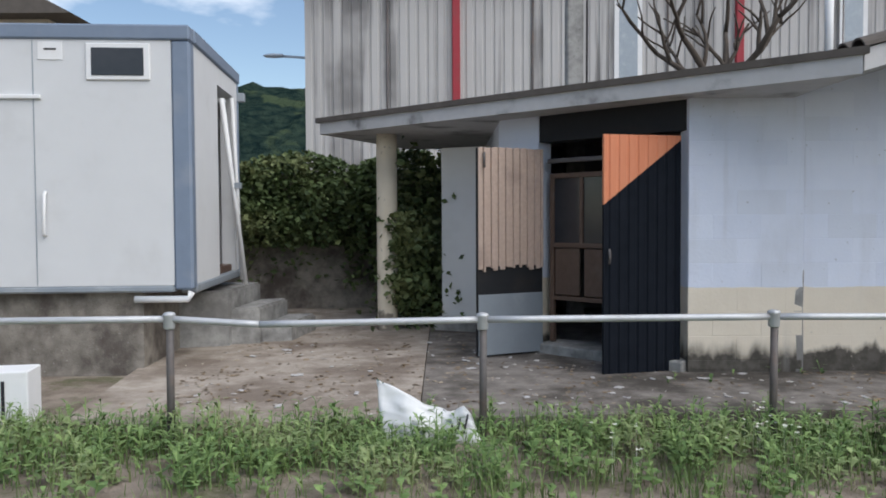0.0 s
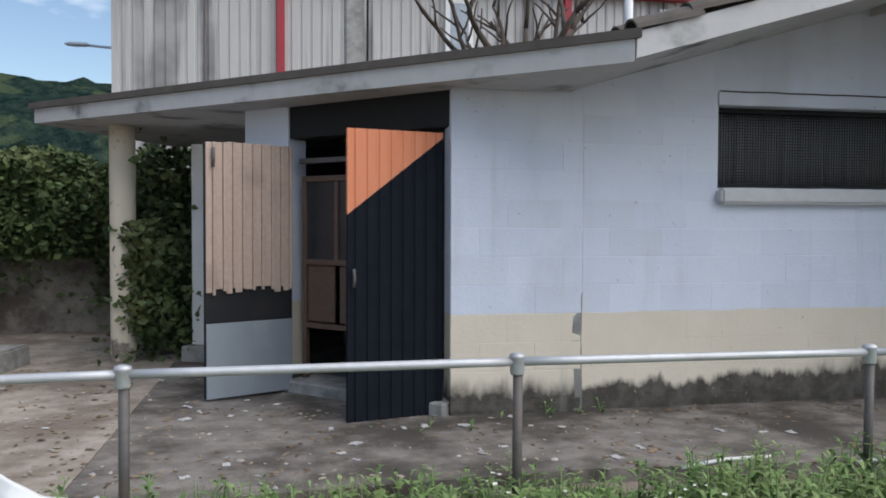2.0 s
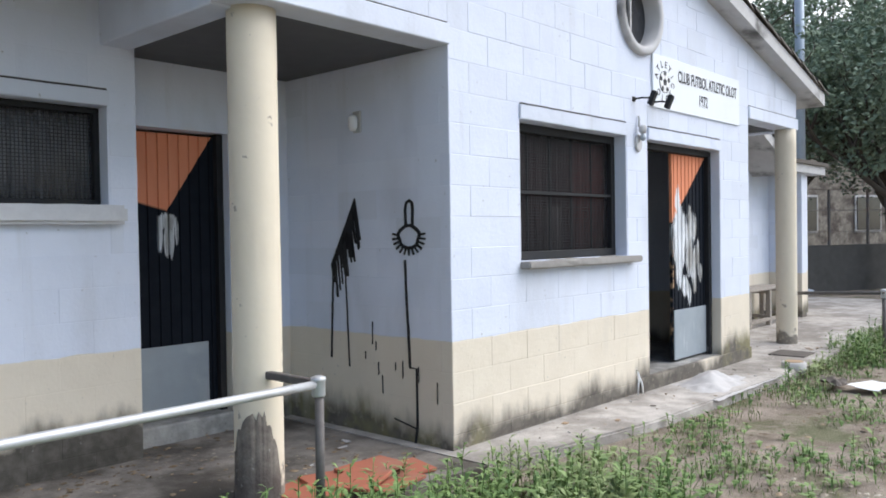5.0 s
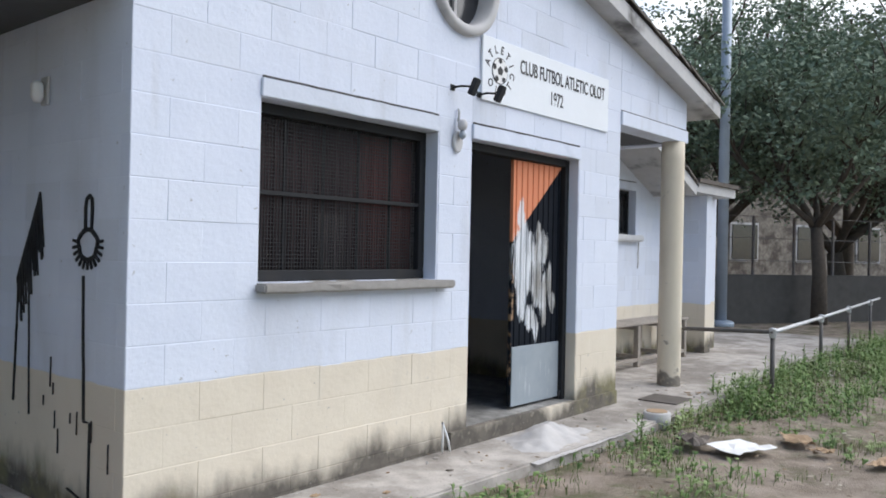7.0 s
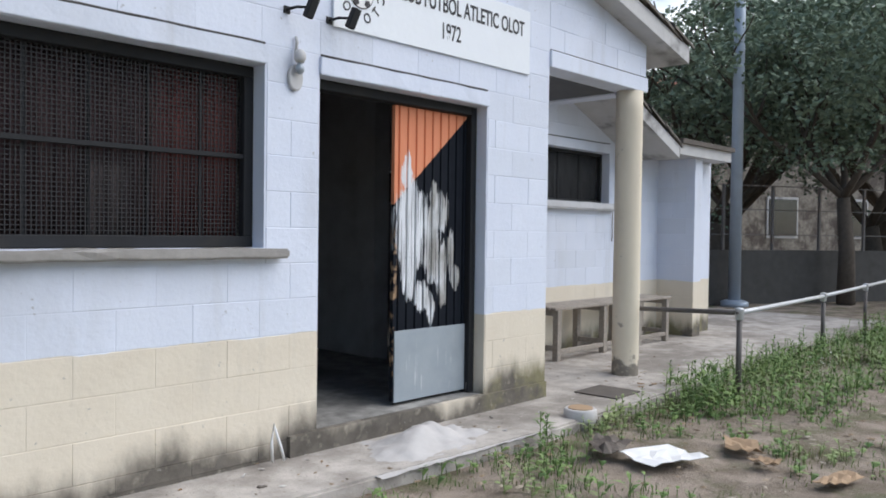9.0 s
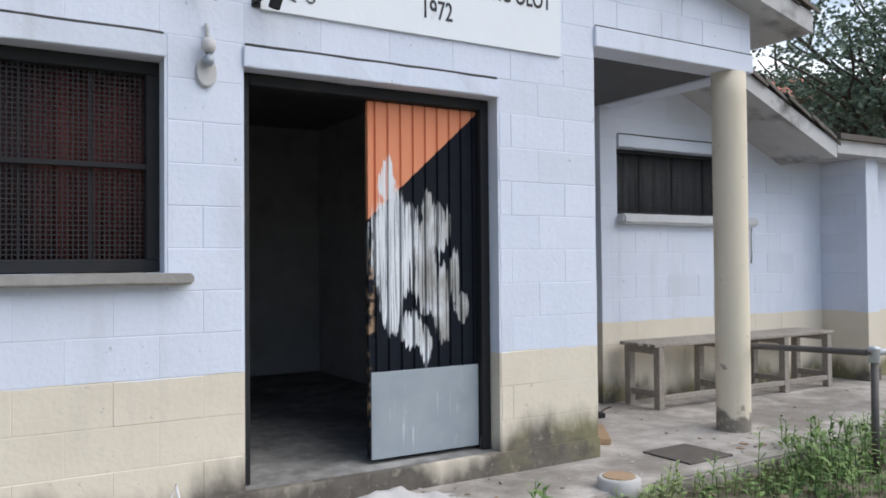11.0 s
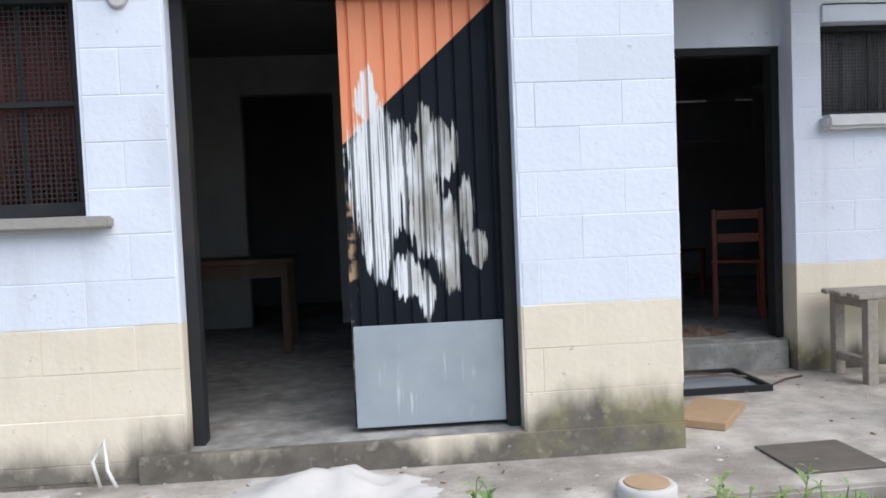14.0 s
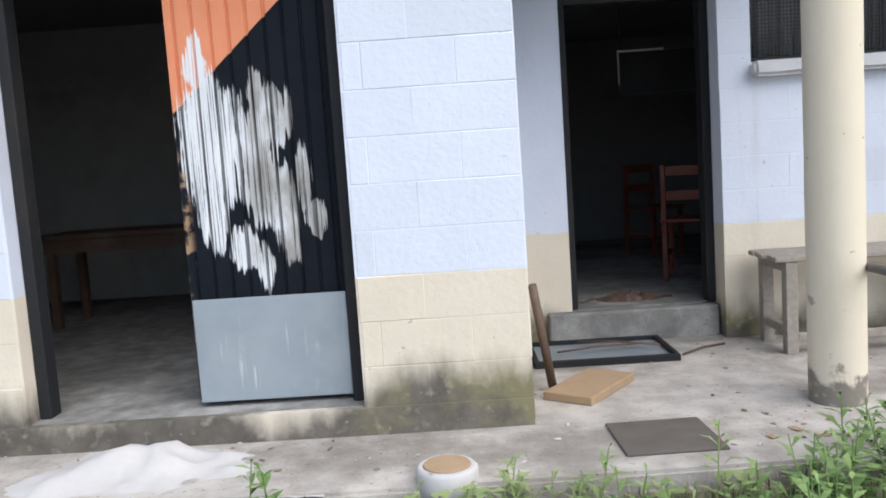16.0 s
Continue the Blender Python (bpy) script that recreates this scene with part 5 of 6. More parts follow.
chair(14.41, 8.08, 158)
chair(14.5, 9.6, 30)
# white strips stand in for slivers of window light; board and hangers are added
hs = tagged(root("hanging_board"), "dark glossy board edged with white strips for slits of light", "board")
for x0, x1 in ((14.0, 14.36), (14.62, 14.76)):
    part("bar", bbox(x0, x1, 8.48, 8.5, 1.95, 1.965), M_PAPER, hs)
part("edge_strip", bbox(14.0, 14.008, 8.48, 8.5, 1.70, 1.949), M_PAPER, hs)
for x in (14.02, 14.74):
    part("hanger", bbox(x, x + 0.008, 8.486, 8.494, 1.966, 2.46), M_POST, hs)
part("board", bbox(14.01, 14.75, 8.485, 8.495, 1.62, 1.948), M_GLASS, hs)
bm = bmesh.new()
bmesh.ops.create_grid(bm, x_segments=26, y_segments=18, size=1)
for v in bm.verts:
    x, y = v.co.x * 0.22, v.co.y * 0.12
    d = math.hypot(x / 0.2, y / 0.1) + 0.5 * noise.noise((x * 11, y * 11, 3))
    v.co = Vector((13.78 + x, 7.36 + y, 0.198 + max(-0.01, 0.055 * max(0.0, 1 - d) ** 0.6 * (1 + 0.8 * noise.noise((x * 24, y * 24, 0))))))
thing("rag", bm, M_BROWN, "dark crumpled rag on the door step", "rag")
for k, (x0, y0, x1, y1) in enumerate(((13.45, 7.30, 13.62, 7.42), (13.92, 7.28, 14.06, 7.36), (13.2, 6.62, 13.72, 6.72), (13.35, 6.86, 13.8, 6.66), (13.9, 6.55, 14.2, 6.75))):
    z = 0.206 if k < 2 else 0.048 if k < 4 else 0.01
    thing("twig", tube([(x0, y0, z), ((x0 + x1) / 2, (y0 + y1) / 2 + 0.02, z + 0.006), (x1, y1, z)], 0.007, 6), M_BROWN, "thin dark stick lying by the doorway", "stick", "sticks by the doorway")

# ---- warehouse, lamp, hill ----
wh = tagged(root("warehouse"), "grey metal-clad warehouse with red roof bands", "warehouse")
WX0, WX1, WY = -4.3, 34.0, 31.0
out = [(WX0, WY)]
x = WX0
while x < WX1:
    out += [(x + 0.22, WY), (x + 0.25, WY + 0.05), (x + 0.33, WY + 0.05), (x + 0.36, WY)]
    x += 0.36
out += [(x, WY + 14), (WX0, WY + 14)]
part("wall", prism(out, "z", -0.2, 10.2), M_CLAD, wh)
part("roof_band", bbox(WX0 - 0.35, WX1, WY - 0.4, WY + 14.2, 10.05, 10.35), M_RED, wh)
part("roof_band", bbox(WX0 - 0.35, WX1, WY - 0.45, WY + 14.2, 10.35, 10.95), M_WHITE, wh)
part("roof_band", bbox(WX0 - 0.38, WX1, WY - 0.5, WY + 14.3, 10.95, 11.25), M_RED, wh)
for x in (1.42, 12.1, 22.6):
    part("downpipe", bbox(x - 0.15, x + 0.15, WY - 0.22, WY - 0.005, 0, 10.05, bevel=0.03), M_RED, wh, "red downpipe")
for x in (-1.2, 4.3, 9.4, 16.0):
    part("cable", tube([(x, WY - 0.03, 0.5), (x + 0.03, WY - 0.03, 10.05)], 0.045, 6), M_POST, wh)
for x in (7.4, 15.9, 21.5):
    wn_ = part("window", bbox(x, x + 1.05, WY - 0.06, WY - 0.002, 6.2, 9.75), M_WHITE, wh, "tall white-framed window")
    part("pane", bbox(x + 0.18, x + 0.87, WY - 0.075, WY - 0.058, 6.4, 9.55), M_GALV, wn_)
lv = part("louvre", bbox(2.4, 3.1, WY - 0.05, WY - 0.003, 4.15, 4.85), M_CLAD, wh)
for k in range(6):
    part("slat", bbox(2.45, 3.05, WY - 0.09, WY - 0.052, 4.22 + 0.1 * k, 4.27 + 0.1 * k), M_POST, lv)
sl = tagged(root("street_lamp"), "grey street lamp on a bracket arm", "lamp")
part("pole", tube([(-3.9, 32.9, -0.2), (-3.9, 32.9, 7.75)], 0.09, 10), M_POLE, sl)
part("arm", tube([(-3.9, 32.9, 7.7), (-4.9, 32.9, 7.8), (-5.5, 32.9, 7.84)], 0.05, 8), M_POLE, sl)
part("head", turned(lathe([(0.02, 0), (0.12, 0.15), (0.15, 0.5), (0.11, 0.8), (0.03, 0.9)], 14), pose(-5.4, 32.9, 7.86, 0, -90, 0) @ Matrix.Diagonal((0.6, 1.2, 1, 1))), M_POLE, sl)
cp = tagged(root("concrete_pole"), "square grey concrete utility pole", "pole")
part("shaft", bbox(2.37, 2.57, 9.95, 10.15, 2.2, 8.0, bevel=0.02), M_CONC, cp)
part("shaft_foot", bbox(2.36, 2.58, 9.94, 10.16, 0.04, 2.2), M_CONC, cp)
part("cable", tube([(2.6, 9.93, 2.45), (2.61, 9.93, 6)], 0.012, 6), M_INK, cp)
cy = tagged(root("chimney_pipe", (5.6, 10.2, 0)), "thin white roof vent pipe", "pipe")
part("pipe", tube([(0, 0, 2.6), (0, 0, 4.4)], 0.05, 10), M_WHITE, cy)
ob_ = tagged(root("old_house"), "cream house with a tiled roof behind the cabin", "house")
part("wall", bbox(-12, -5.5, 13.5, 18, -0.2, 4.55), M_COL, ob_)
part("roof", prism([(-13.0, 4.551), (-4.95, 4.551), (-9, 6.7)], "y", 13.1, 18.3), M_ROOF, ob_)

bm = bmesh.new()
bmesh.ops.create_grid(bm, x_segments=160, y_segments=24, size=1)
for v in bm.verts:
    x, y = v.co.x * 260 - 40, 150 + (v.co.y + 1) * 60
    up = (v.co.y + 1) / 2
    ridge = 43 + 8 * noise.noise((x * 0.012, 3, 0)) + 3 * noise.noise((x * 0.05, 1, 0)) - 0.03 * (x + 20)
    v.co = Vector((x, y, -1 + ridge * math.sin(up * math.pi * 0.55) + 2.2 * noise.noise((x * 0.22, y * 0.22, 0)) + 1.4 * noise.noise((x * 0.6, y * 0.6, 5))))
thing("hill", bm, M_HILL, "distant green wooded hillside", "hill", kind="structure")


# ---- leaves, trees, hedge ----
def leaves(name, centres, sizes, material, seed, long=1.7, face=None):
    """Small pointed leaves, two bent faces each, at many places."""
    g = np.random.default_rng(seed)
    n = len(centres)
    d = g.normal(size=(n, 3))
    d[:, 2] = d[:, 2] * 0.6 - 0.2
    d /= np.linalg.norm(d, axis=1)[:, None]
    s = np.cross(d, g.normal(size=(n, 3)))
    s /= np.linalg.norm(s, axis=1)[:, None]
    up = np.cross(d, s)
    L, W = (sizes * long)[:, None], sizes[:, None]
    a, b = centres - d * L / 2, centres + d * L / 2
    l, r = centres + s * W / 2 + up * W * 0.15, centres - s * W / 2 + up * W * 0.15
    verts = np.stack([a, l, b, r], 1).reshape(-1, 3)
    me = bpy.data.meshes.new(name)
    idx = np.arange(n)[:, None] * 4
    faces = np.concatenate([idx + [0, 1, 2], idx + [0, 2, 3]], 1).reshape(-1, 3)
    me.from_pydata(verts.tolist(), [], faces.tolist())
    me.materials.append(material)
    return new(name, me)


def tree(x, y, h, spread, trunk_r, seed, label, leafy=True, count=9000, base=0.3, size=0.13):
    rng = random.Random(seed)
    t = tagged(root("tree", (x, y, -0.06)), label, "tree", "trees at the far wall" if leafy else "")
    limbs = []
    trunk_h = h * base

    def grow(p, d, length, r, depth):
        pts = [p]
        for k in range(5):
            d = (d + Vector((rng.uniform(-1, 1), rng.uniform(-1, 1), rng.uniform(-0.3, 0.7))) * 0.22).normalized()
            pts.append(pts[-1] + d * length / 5)
        limbs.append((pts, r))
        if depth:
            for k in range(3 if depth > 1 else 4):
                a = rng.uniform(0, 6.28)
                e = (d * 0.8 + Vector((math.cos(a), math.sin(a), rng.uniform(0.0, 0.7))) * 0.8).normalized()
                grow(pts[rng.randint(2, 5)], e, length * rng.uniform(0.55, 0.75), r * 0.55, depth - 1)

    top = Vector((rng.uniform(-0.1, 0.1), rng.uniform(-0.1, 0.1), trunk_h))
    part("trunk", tube([(0, 0, 0), (0.02, 0.01, trunk_h * 0.5), tuple(top)], trunk_r * 1.2, 12, trunk_r * 0.8), M_TRUNK, t)
    for k in range(5):
        a = 2 * math.pi * k / 5 + rng.uniform(-0.4, 0.4)
        grow(top, Vector((math.cos(a), math.sin(a), 0.9)).normalized(), (h - trunk_h) * 0.48, trunk_r * 0.5, 2)
    for pts, r in limbs:
        part("limb", tube([tuple(p) for p in pts], r, 6, r * 0.5), M_TRUNK, t)
    if leafy:
        g = np.random.default_rng(seed)
        tips = np.array([tuple(p) for pts, r in limbs for p in pts[2:]])
        tufts = tips[g.integers(0, len(tips), count // 45)]
        tufts = tufts + g.normal(size=tufts.shape) * np.array([spread, spread, spread * 0.8])
        c = tufts[g.integers(0, len(tufts), count)] + g.normal(size=(count, 3)) * np.array([0.26, 0.26, 0.12])
        c = c[c[:, 2] > trunk_h * 0.7 + 0.4 * np.sin(c[:, 0] * 2.1)]
        ob = leaves("crown", c, g.uniform(size * 0.6, size * 1.3, len(c)), M_TREE, seed)
        ob.parent = t
    return t


tree(4.4, 10.4, 5.2, 0, 0.11, 5, "bare leafless tree with crooked branches", leafy=False, base=0.55)
TREES = ((25.1, 6.9, 8.2, 0.5, 0.15, 1), (27.6, 10.8, 9.8, 0.55, 0.24, 2), (30.5, 4.4, 10.0, 0.6, 0.26, 3), (31.5, 12.0, 11.0, 0.6, 0.28, 6), (34.0, 8.5, 12.0, 0.65, 0.3, 7), (29.6, 7.6, 9.5, 0.6, 0.24, 8), (33.0, 5.8, 9.0, 0.6, 0.24, 9))
for x, y, h, s, r, seed in TREES:
    tree(x, y, h, s, r, seed, "tall dark green leafy tree by the wall", count=19000, base=0.26 if seed == 1 else 0.17, size=0.075)

g = np.random.default_rng(3)
n = 34000
hx = g.uniform(-7.0, 1.35, n)
topz = np.array([2.18 + 0.22 * noise.noise((x * 1.3, 0, 0)) + 0.12 * noise.noise((x * 4, 1, 0)) for x in hx])
f = g.uniform(0, 1, n)
hz = 0.35 + (topz - 0.35) * f ** 0.8
front = np.array([0.25 * noise.noise((x * 1.7, z * 2.1, 4)) + 0.1 * noise.noise((x * 5, z * 5, 7)) for x, z in zip(hx, hz)])
hy = 12.0 - 0.25 - front - np.abs(g.normal(size=n)) * 0.10 + g.uniform(0, 0.5, n) - 0.35 * np.sin(np.clip((hz - 0.6) / 1.6, 0, 1) * math.pi)
keep = ~((hz < 0.95) & (hx < -0.25) & (hy > 11.85)) & ~((hz < 0.9) & (hx < -0.5) & (g.uniform(size=n) < 0.85))
c = np.stack([hx, hy, hz], 1)[keep]
m2 = 2600
c2 = np.stack([0.66 + g.normal(size=m2) * 0.28, 10.4 + g.normal(size=m2) * 0.5, np.abs(g.normal(size=m2)) * 0.75 + 0.02], 1)
m3 = 600
ivy_z = g.uniform(0.25, 1.35, m3)
c3 = np.stack([0.43 + g.normal(size=m3) * 0.10, 9.5 + g.normal(size=m3) * 0.06, ivy_z], 1)
hedge = tagged(root("hedge"), "dense dark green overgrown hedge on the wall", "hedge")
lv_ = leaves("foliage", np.concatenate([c, c2, c3]), g.uniform(0.035, 0.085, len(c) + m2 + m3), M_LEAF, 9, 1.5)
lv_.parent = hedge
# added bark-coloured box, stands in for the shaded inside of the hedge
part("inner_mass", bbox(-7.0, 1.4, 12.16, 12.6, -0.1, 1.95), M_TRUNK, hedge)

# far wall, fence and building behind the trees
fw = Vector((27.98, 5.91, 0)) - Vector((22.7, 8.64, 0))
far_turn = math.degrees(math.atan2(fw.y, fw.x))
tagged(part("boundary_wall", turned(bbox(-14, 26, 0, 0.25, -0.3, 1.0), pose(22.7, 8.7, 0, 0, 0, far_turn)), M_GATE), "dark stained boundary wall under the trees", "wall", kind="structure")
fen = tagged(root("mesh_fence"), "thin grey fence on the boundary wall", "fence")
for k in range(26):
    part("post", turned(bbox(-8 + k * 1.2, -7.95 + k * 1.2, 0.08, 0.13, 1.0, 2.3), pose(22.7, 8.7, 0, 0, 0, far_turn)), M_POST, fen)
for z in (1.3, 1.8, 2.28):
    part("rail_wire", turned(bbox(-8, 23, 0.09, 0.11, z, z + 0.02), pose(22.7, 8.7, 0, 0, 0, far_turn)), M_POST, fen)
fb = tagged(root("apartment_building"), "pale building with dark windows behind the trees", "building")
fm = pose(30, 17, 0, 0, 0, far_turn)
part("wall", turned(bbox(-14, 26, 3, 10, -0.2, 6.5), fm), M_BASE, fb)
part("roof", turned(prism([(2.4, 6.5), (10.6, 6.5), (6.5, 8.2)], "x", -14.5, 26.5), fm), M_TILE, fb)
for k in range(10):
    wq = part("window", turned(bbox(-12 + 3.8 * k, -10.4 + 3.8 * k, 2.94, 2.998, 1.2, 2.9), fm), M_EAVE, fb)
    part("pane", turned(bbox(-11.9 + 3.8 * k, -10.5 + 3.8 * k, 2.90, 2.938, 1.3, 2.8), fm), M_GLASS, wq)
lp = tagged(root("lamp_pole"), "tall blue-grey steel lamp pole", "pole")
part("shaft", tube([(22.9, 8.25, -0.1), (22.9, 8.25, 9.5)], 0.115, 14, 0.095), M_POLE, lp)
part("base_plate", lathe([(0.26, -0.1), (0.26, 0.02), (0.18, 0.05)], 16, (22.9, 8.25, 0)), M_POLE, lp)

# ---- grass and weeds ----
def turf(x, y):
    """How thickly the grass grows at a place."""
    if y > 5.5 or y < 1.2:
        return 0.0
    edge = 5.42 if x < 3.4 else 5.25 if x < 6.9 else 5.0 if x < 8.0 else 4.86 if x < 14 else 5.15
    if y > edge + 0.02:
        return 0.0
    n = noise.noise((x * 0.9, y * 1.1, 3)) + 0.8 * noise.noise((x * 2.7, y * 2.7, 8))
    if math.hypot(x - 6.86, y - 4.05) < 0.42 or math.hypot((x - 12.3) / 1.2, y - 3.95) < 0.5:
        return 0.0
    if x < 8.2 + 0.5 * noise.noise((y * 2, 3, 3)):
        inner = 3.75 if x < 4 else 3.7
        return max(0.0, min(1.0, (y - inner) * 0.8 + 1.15 * n + 0.10))
    if x > 12.6:
        return max(0.0, min(0.9, 0.42 + (y - 3.9) * 0.3 + 0.8 * n))
    return max(0.0, min(0.7, 0.32 + (y - 4.1) * 0.25 + 0.75 * n))


def grass(name, count, x0, x1, y0, y1, lo, hi, width, seed, material, label):
    g = np.random.default_rng(seed)
    verts, faces = [], []
    xs, ys, us = g.uniform(x0, x1, count), g.uniform(y0, y1, count), g.uniform(0, 1, count)
    for x, y, u in zip(xs, ys, us):
        t = turf(x, y)
        if u > t:
            continue
        clump = 0.65 + 0.6 * max(0, noise.noise((x * 3.1, y * 3.1, 11)) + 0.4)
        h = g.uniform(lo, hi) * clump * (0.5 + 0.5 * t)
        a = g.uniform(0, 6.283)
        lean = g.uniform(0.1, 0.75) * h
        cx, sy = math.cos(a), math.sin(a)
        w = width * g.uniform(0.6, 1.3)
        s = len(verts)
        z = -0.09
        for f, q in ((0, 1.0), (0.4, 0.85), (0.75, 0.55)):
            px, py, pz = x + cx * lean * f * f, y + sy * lean * f * f, z + h * f
            verts += [(px - sy * w * q, py + cx * w * q, pz), (px + sy * w * q, py - cx * w * q, pz)]
        verts.append((x + cx * lean, y + sy * lean, z + h * (0.95 if lean > 0.5 * h else 1)))
        faces += [(s, s + 1, s + 3, s + 2), (s + 2, s + 3, s + 5, s + 4), (s + 4, s + 5, s + 6)]
    return tagged(soup(name, verts, faces, material), label, "grass", kind="stuff")


grass("grass", 42000, -3.5, 8.6, 2.2, 5.45, 0.05, 0.21, 0.0035, 1, M_GRASS, "uneven green grass along the railing")

grass("grass", 80000, 7.6, 24.0, 1.2, 5.2, 0.03, 0.13, 0.0032, 2, M_GRASS, "short patchy grass beside the walkway")


def weeds(name, count, x0, x1, y0, y1, hmin, hmax, seed, dens=0.25, broad=1.0):
    """Upright leafy weeds: a stem and whorls of narrow pointed leaves."""
    g = np.random.default_rng(seed)
    verts, faces = [], []

    def leaf(p, a, up, L, W):
        c, s_ = math.cos(a), math.sin(a)
        s = len(verts)
        for f, w, dz in ((0, 0.15, 0), (0.45, 1, up * 0.5), (1, 0.02, up * 0.55)):
            x, y, z = p[0] + c * L * f, p[1] + s_ * L * f, p[2] + L * dz
            verts.append((x - s_ * W * w, y + c * W * w, z + 0.2 * W))
            verts.append((x + s_ * W * w, y - c * W * w, z + 0.2 * W))
        faces.extend([(s, s + 1, s + 3, s + 2), (s + 2, s + 3, s + 5, s + 4)])

    for k in range(count):
        x, y = g.uniform(x0, x1), g.uniform(y0, y1)
        if turf(x, y) < dens + g.uniform(0, 0.3):
            continue
        h = g.uniform(hmin, hmax)
        dx, dy = g.normal(size=2) * 0.12 * h
        s = len(verts)
        for f in (0, 1):
            for q in (0, 2.1, 4.2):
                verts.append((x + dx * f + 0.003 * math.cos(q), y + dy * f + 0.003 * math.sin(q), -0.09 + h * f))
        faces.extend([(s, s + 1, s + 4, s + 3), (s + 1, s + 2, s + 5, s + 4), (s + 2, s, s + 3, s + 5)])
        m = int(h / 0.022)
        for j in range(m):
            f = (j + 1) / m
            L = (0.05 + 0.05 * math.sin(math.pi * min(1, f * 0.9 + 0.1))) * g.uniform(0.7, 1.2) * (0.7 + 0.8 * h)
            leaf((x + dx * f, y + dy * f, -0.09 + h * f), j * 2.4 + g.uniform(-0.4, 0.4), g.uniform(0.2, 1.1), L * (1.0 if broad == 1 else 0.75), L * g.uniform(0.11, 0.2) * broad)
    return tagged(soup(name, verts, faces, M_WEED), "leafy upright green weeds", "weeds", kind="stuff")


weeds("weeds", 1100, -3.2, 4.2, 4.2, 5.4, 0.08, 0.26, 31)
weeds("weeds", 1150, 3.6, 8.2, 3.9, 5.2, 0.10, 0.36, 32)
weeds("weeds", 900, 8.0, 14.2, 2.4, 4.9, 0.04, 0.15, 33)
weeds("weeds", 900, 13.5, 22.0, 3.8, 5.1, 0.1, 0.34, 34)
weeds("weeds", 950, -3.3, 8.2, 3.7, 5.42, 0.05, 0.19, 41, 0.2, 2.1)
weeds("weeds", 1300, 7.6, 16.0, 2.6, 4.9, 0.03, 0.10, 42, 0.05, 2.0)
turf_plain = turf


def turf(x, y):
    return 1.0


weeds("weeds", 16, 12.6, 14.1, 4.70, 4.84, 0.10, 0.25, 35)
weeds("weeds", 16, 12.5, 14.6, 4.62, 4.80, 0.06, 0.14, 39, 0.0, 2.0)
weeds("weeds", 5, 3.0, 4.2, 6.72, 6.88, 0.10, 0.2, 36)
weeds("weeds", 5, 2.0, 3.0, 6.45, 6.75, 0.08, 0.18, 37)
weeds("weeds", 7, 6.9, 8.05, 5.25, 5.45, 0.12, 0.28, 38)
weeds("weeds", 7, 12.45, 12.85, 4.70, 4.80, 0.08, 0.16, 43, 0.0, 2.2)
weeds("weeds", 3, 11.86, 11.98, 4.74, 4.82, 0.16, 0.26, 44)
turf = turf_plain

g = np.random.default_rng(5)
verts, faces = [], []
for cx_, cy_, n_ in ((2.75, 4.85, 26), (3.55, 4.75, 14), (1.8, 4.55, 8), (4.9, 4.6, 10), (16.0, 4.4, 20)):
    for k in range(n_):
        x, y, z = cx_ + g.normal() * 0.12, cy_ + g.normal() * 0.08, g.uniform(0.04, 0.22)
        s = len(verts)
        q = g.uniform(0.007, 0.014)
        for j in range(6):
            a = j * math.pi / 3
            verts.append((x + q * math.cos(a), y + q * math.sin(a), z + g.uniform(-0.003, 0.003)))
        verts.append((x, y, z - 0.004))
        verts.append((x, y, -0.09))
        verts.append((x + 0.002, y, -0.09))
        faces += [(s + j, s + (j + 1) % 6, s + 6) for j in range(6)] + [(s + 6, s + 7, s + 8)]
tagged(soup("wild_flowers", verts, faces, M_FLOWER), "small white wild flowers in the grass", "flowers", kind="stuff")

# ---- litter ----
rng = random.Random(77)


def scrap(name, x, y, z, w, d, mat, label, cat, group, turn=0, h=0.004, curl=0.02):
    bm = bmesh.new()
    bmesh.ops.create_grid(bm, x_segments=6, y_segments=5, size=0.5)
    for v in bm.verts:
        v.co = Vector((v.co.x * w + 0.12 * w * noise.noise((v.co.y * 4, x, y)), v.co.y * d + 0.12 * d * noise.noise((v.co.x * 4, y, x)), h + curl * abs(noise.noise((v.co.x * 3 + x * 7, v.co.y * 3, y)))))
    bmesh.ops.solidify(bm, geom=list(bm.faces), thickness=0.003)
    ob = thing(name, turned(bm, pose(x, y, z, 0, 0, turn)), mat, label, cat, group)
    return ob


scrap("paper_sheet", 12.17, 4.10, -0.06, 0.42, 0.34, M_PAPER, "dirty white paper sheet on the grass", "paper", "", -20, 0.03, 0.05)
scrap("plastic_scrap", 12.12, 4.42, -0.06, 0.36, 0.22, M_BASE, "grey crumpled plastic scrap on the grass", "litter", "", 15, 0.04, 0.07)
scrap("cardboard_scrap", 12.75, 3.85, -0.06, 0.3, 0.2, M_CARD, "torn brown cardboard on the ground", "cardboard", "cardboard on the ground", 30, 0.03, 0.06)
scrap("cardboard_scrap", 12.5, 3.6, -0.06, 0.14, 0.12, M_CARD, "torn brown cardboard on the ground", "cardboard", "cardboard on the ground", 80, 0.03, 0.04)
scrap("cardboard_scrap", 12.45, 3.18, -0.06, 0.32, 0.12, M_CARD, "torn brown cardboard on the ground", "cardboard", "cardboard on the ground", -10, 0.03, 0.05)
for k in range(46):
    x, y = rng.uniform(-1.0, 3.6), rng.uniform(5.7, 8.6)
    s = rng.uniform(0.03, 0.10)
    scrap("paper_scrap", x, y, 0.0, s, s * rng.uniform(0.3, 0.8), M_POWDER, "small pale scrap of litter on the concrete", "litter", "scraps on the forecourt", rng.uniform(0, 180), 0.004, 0.012)
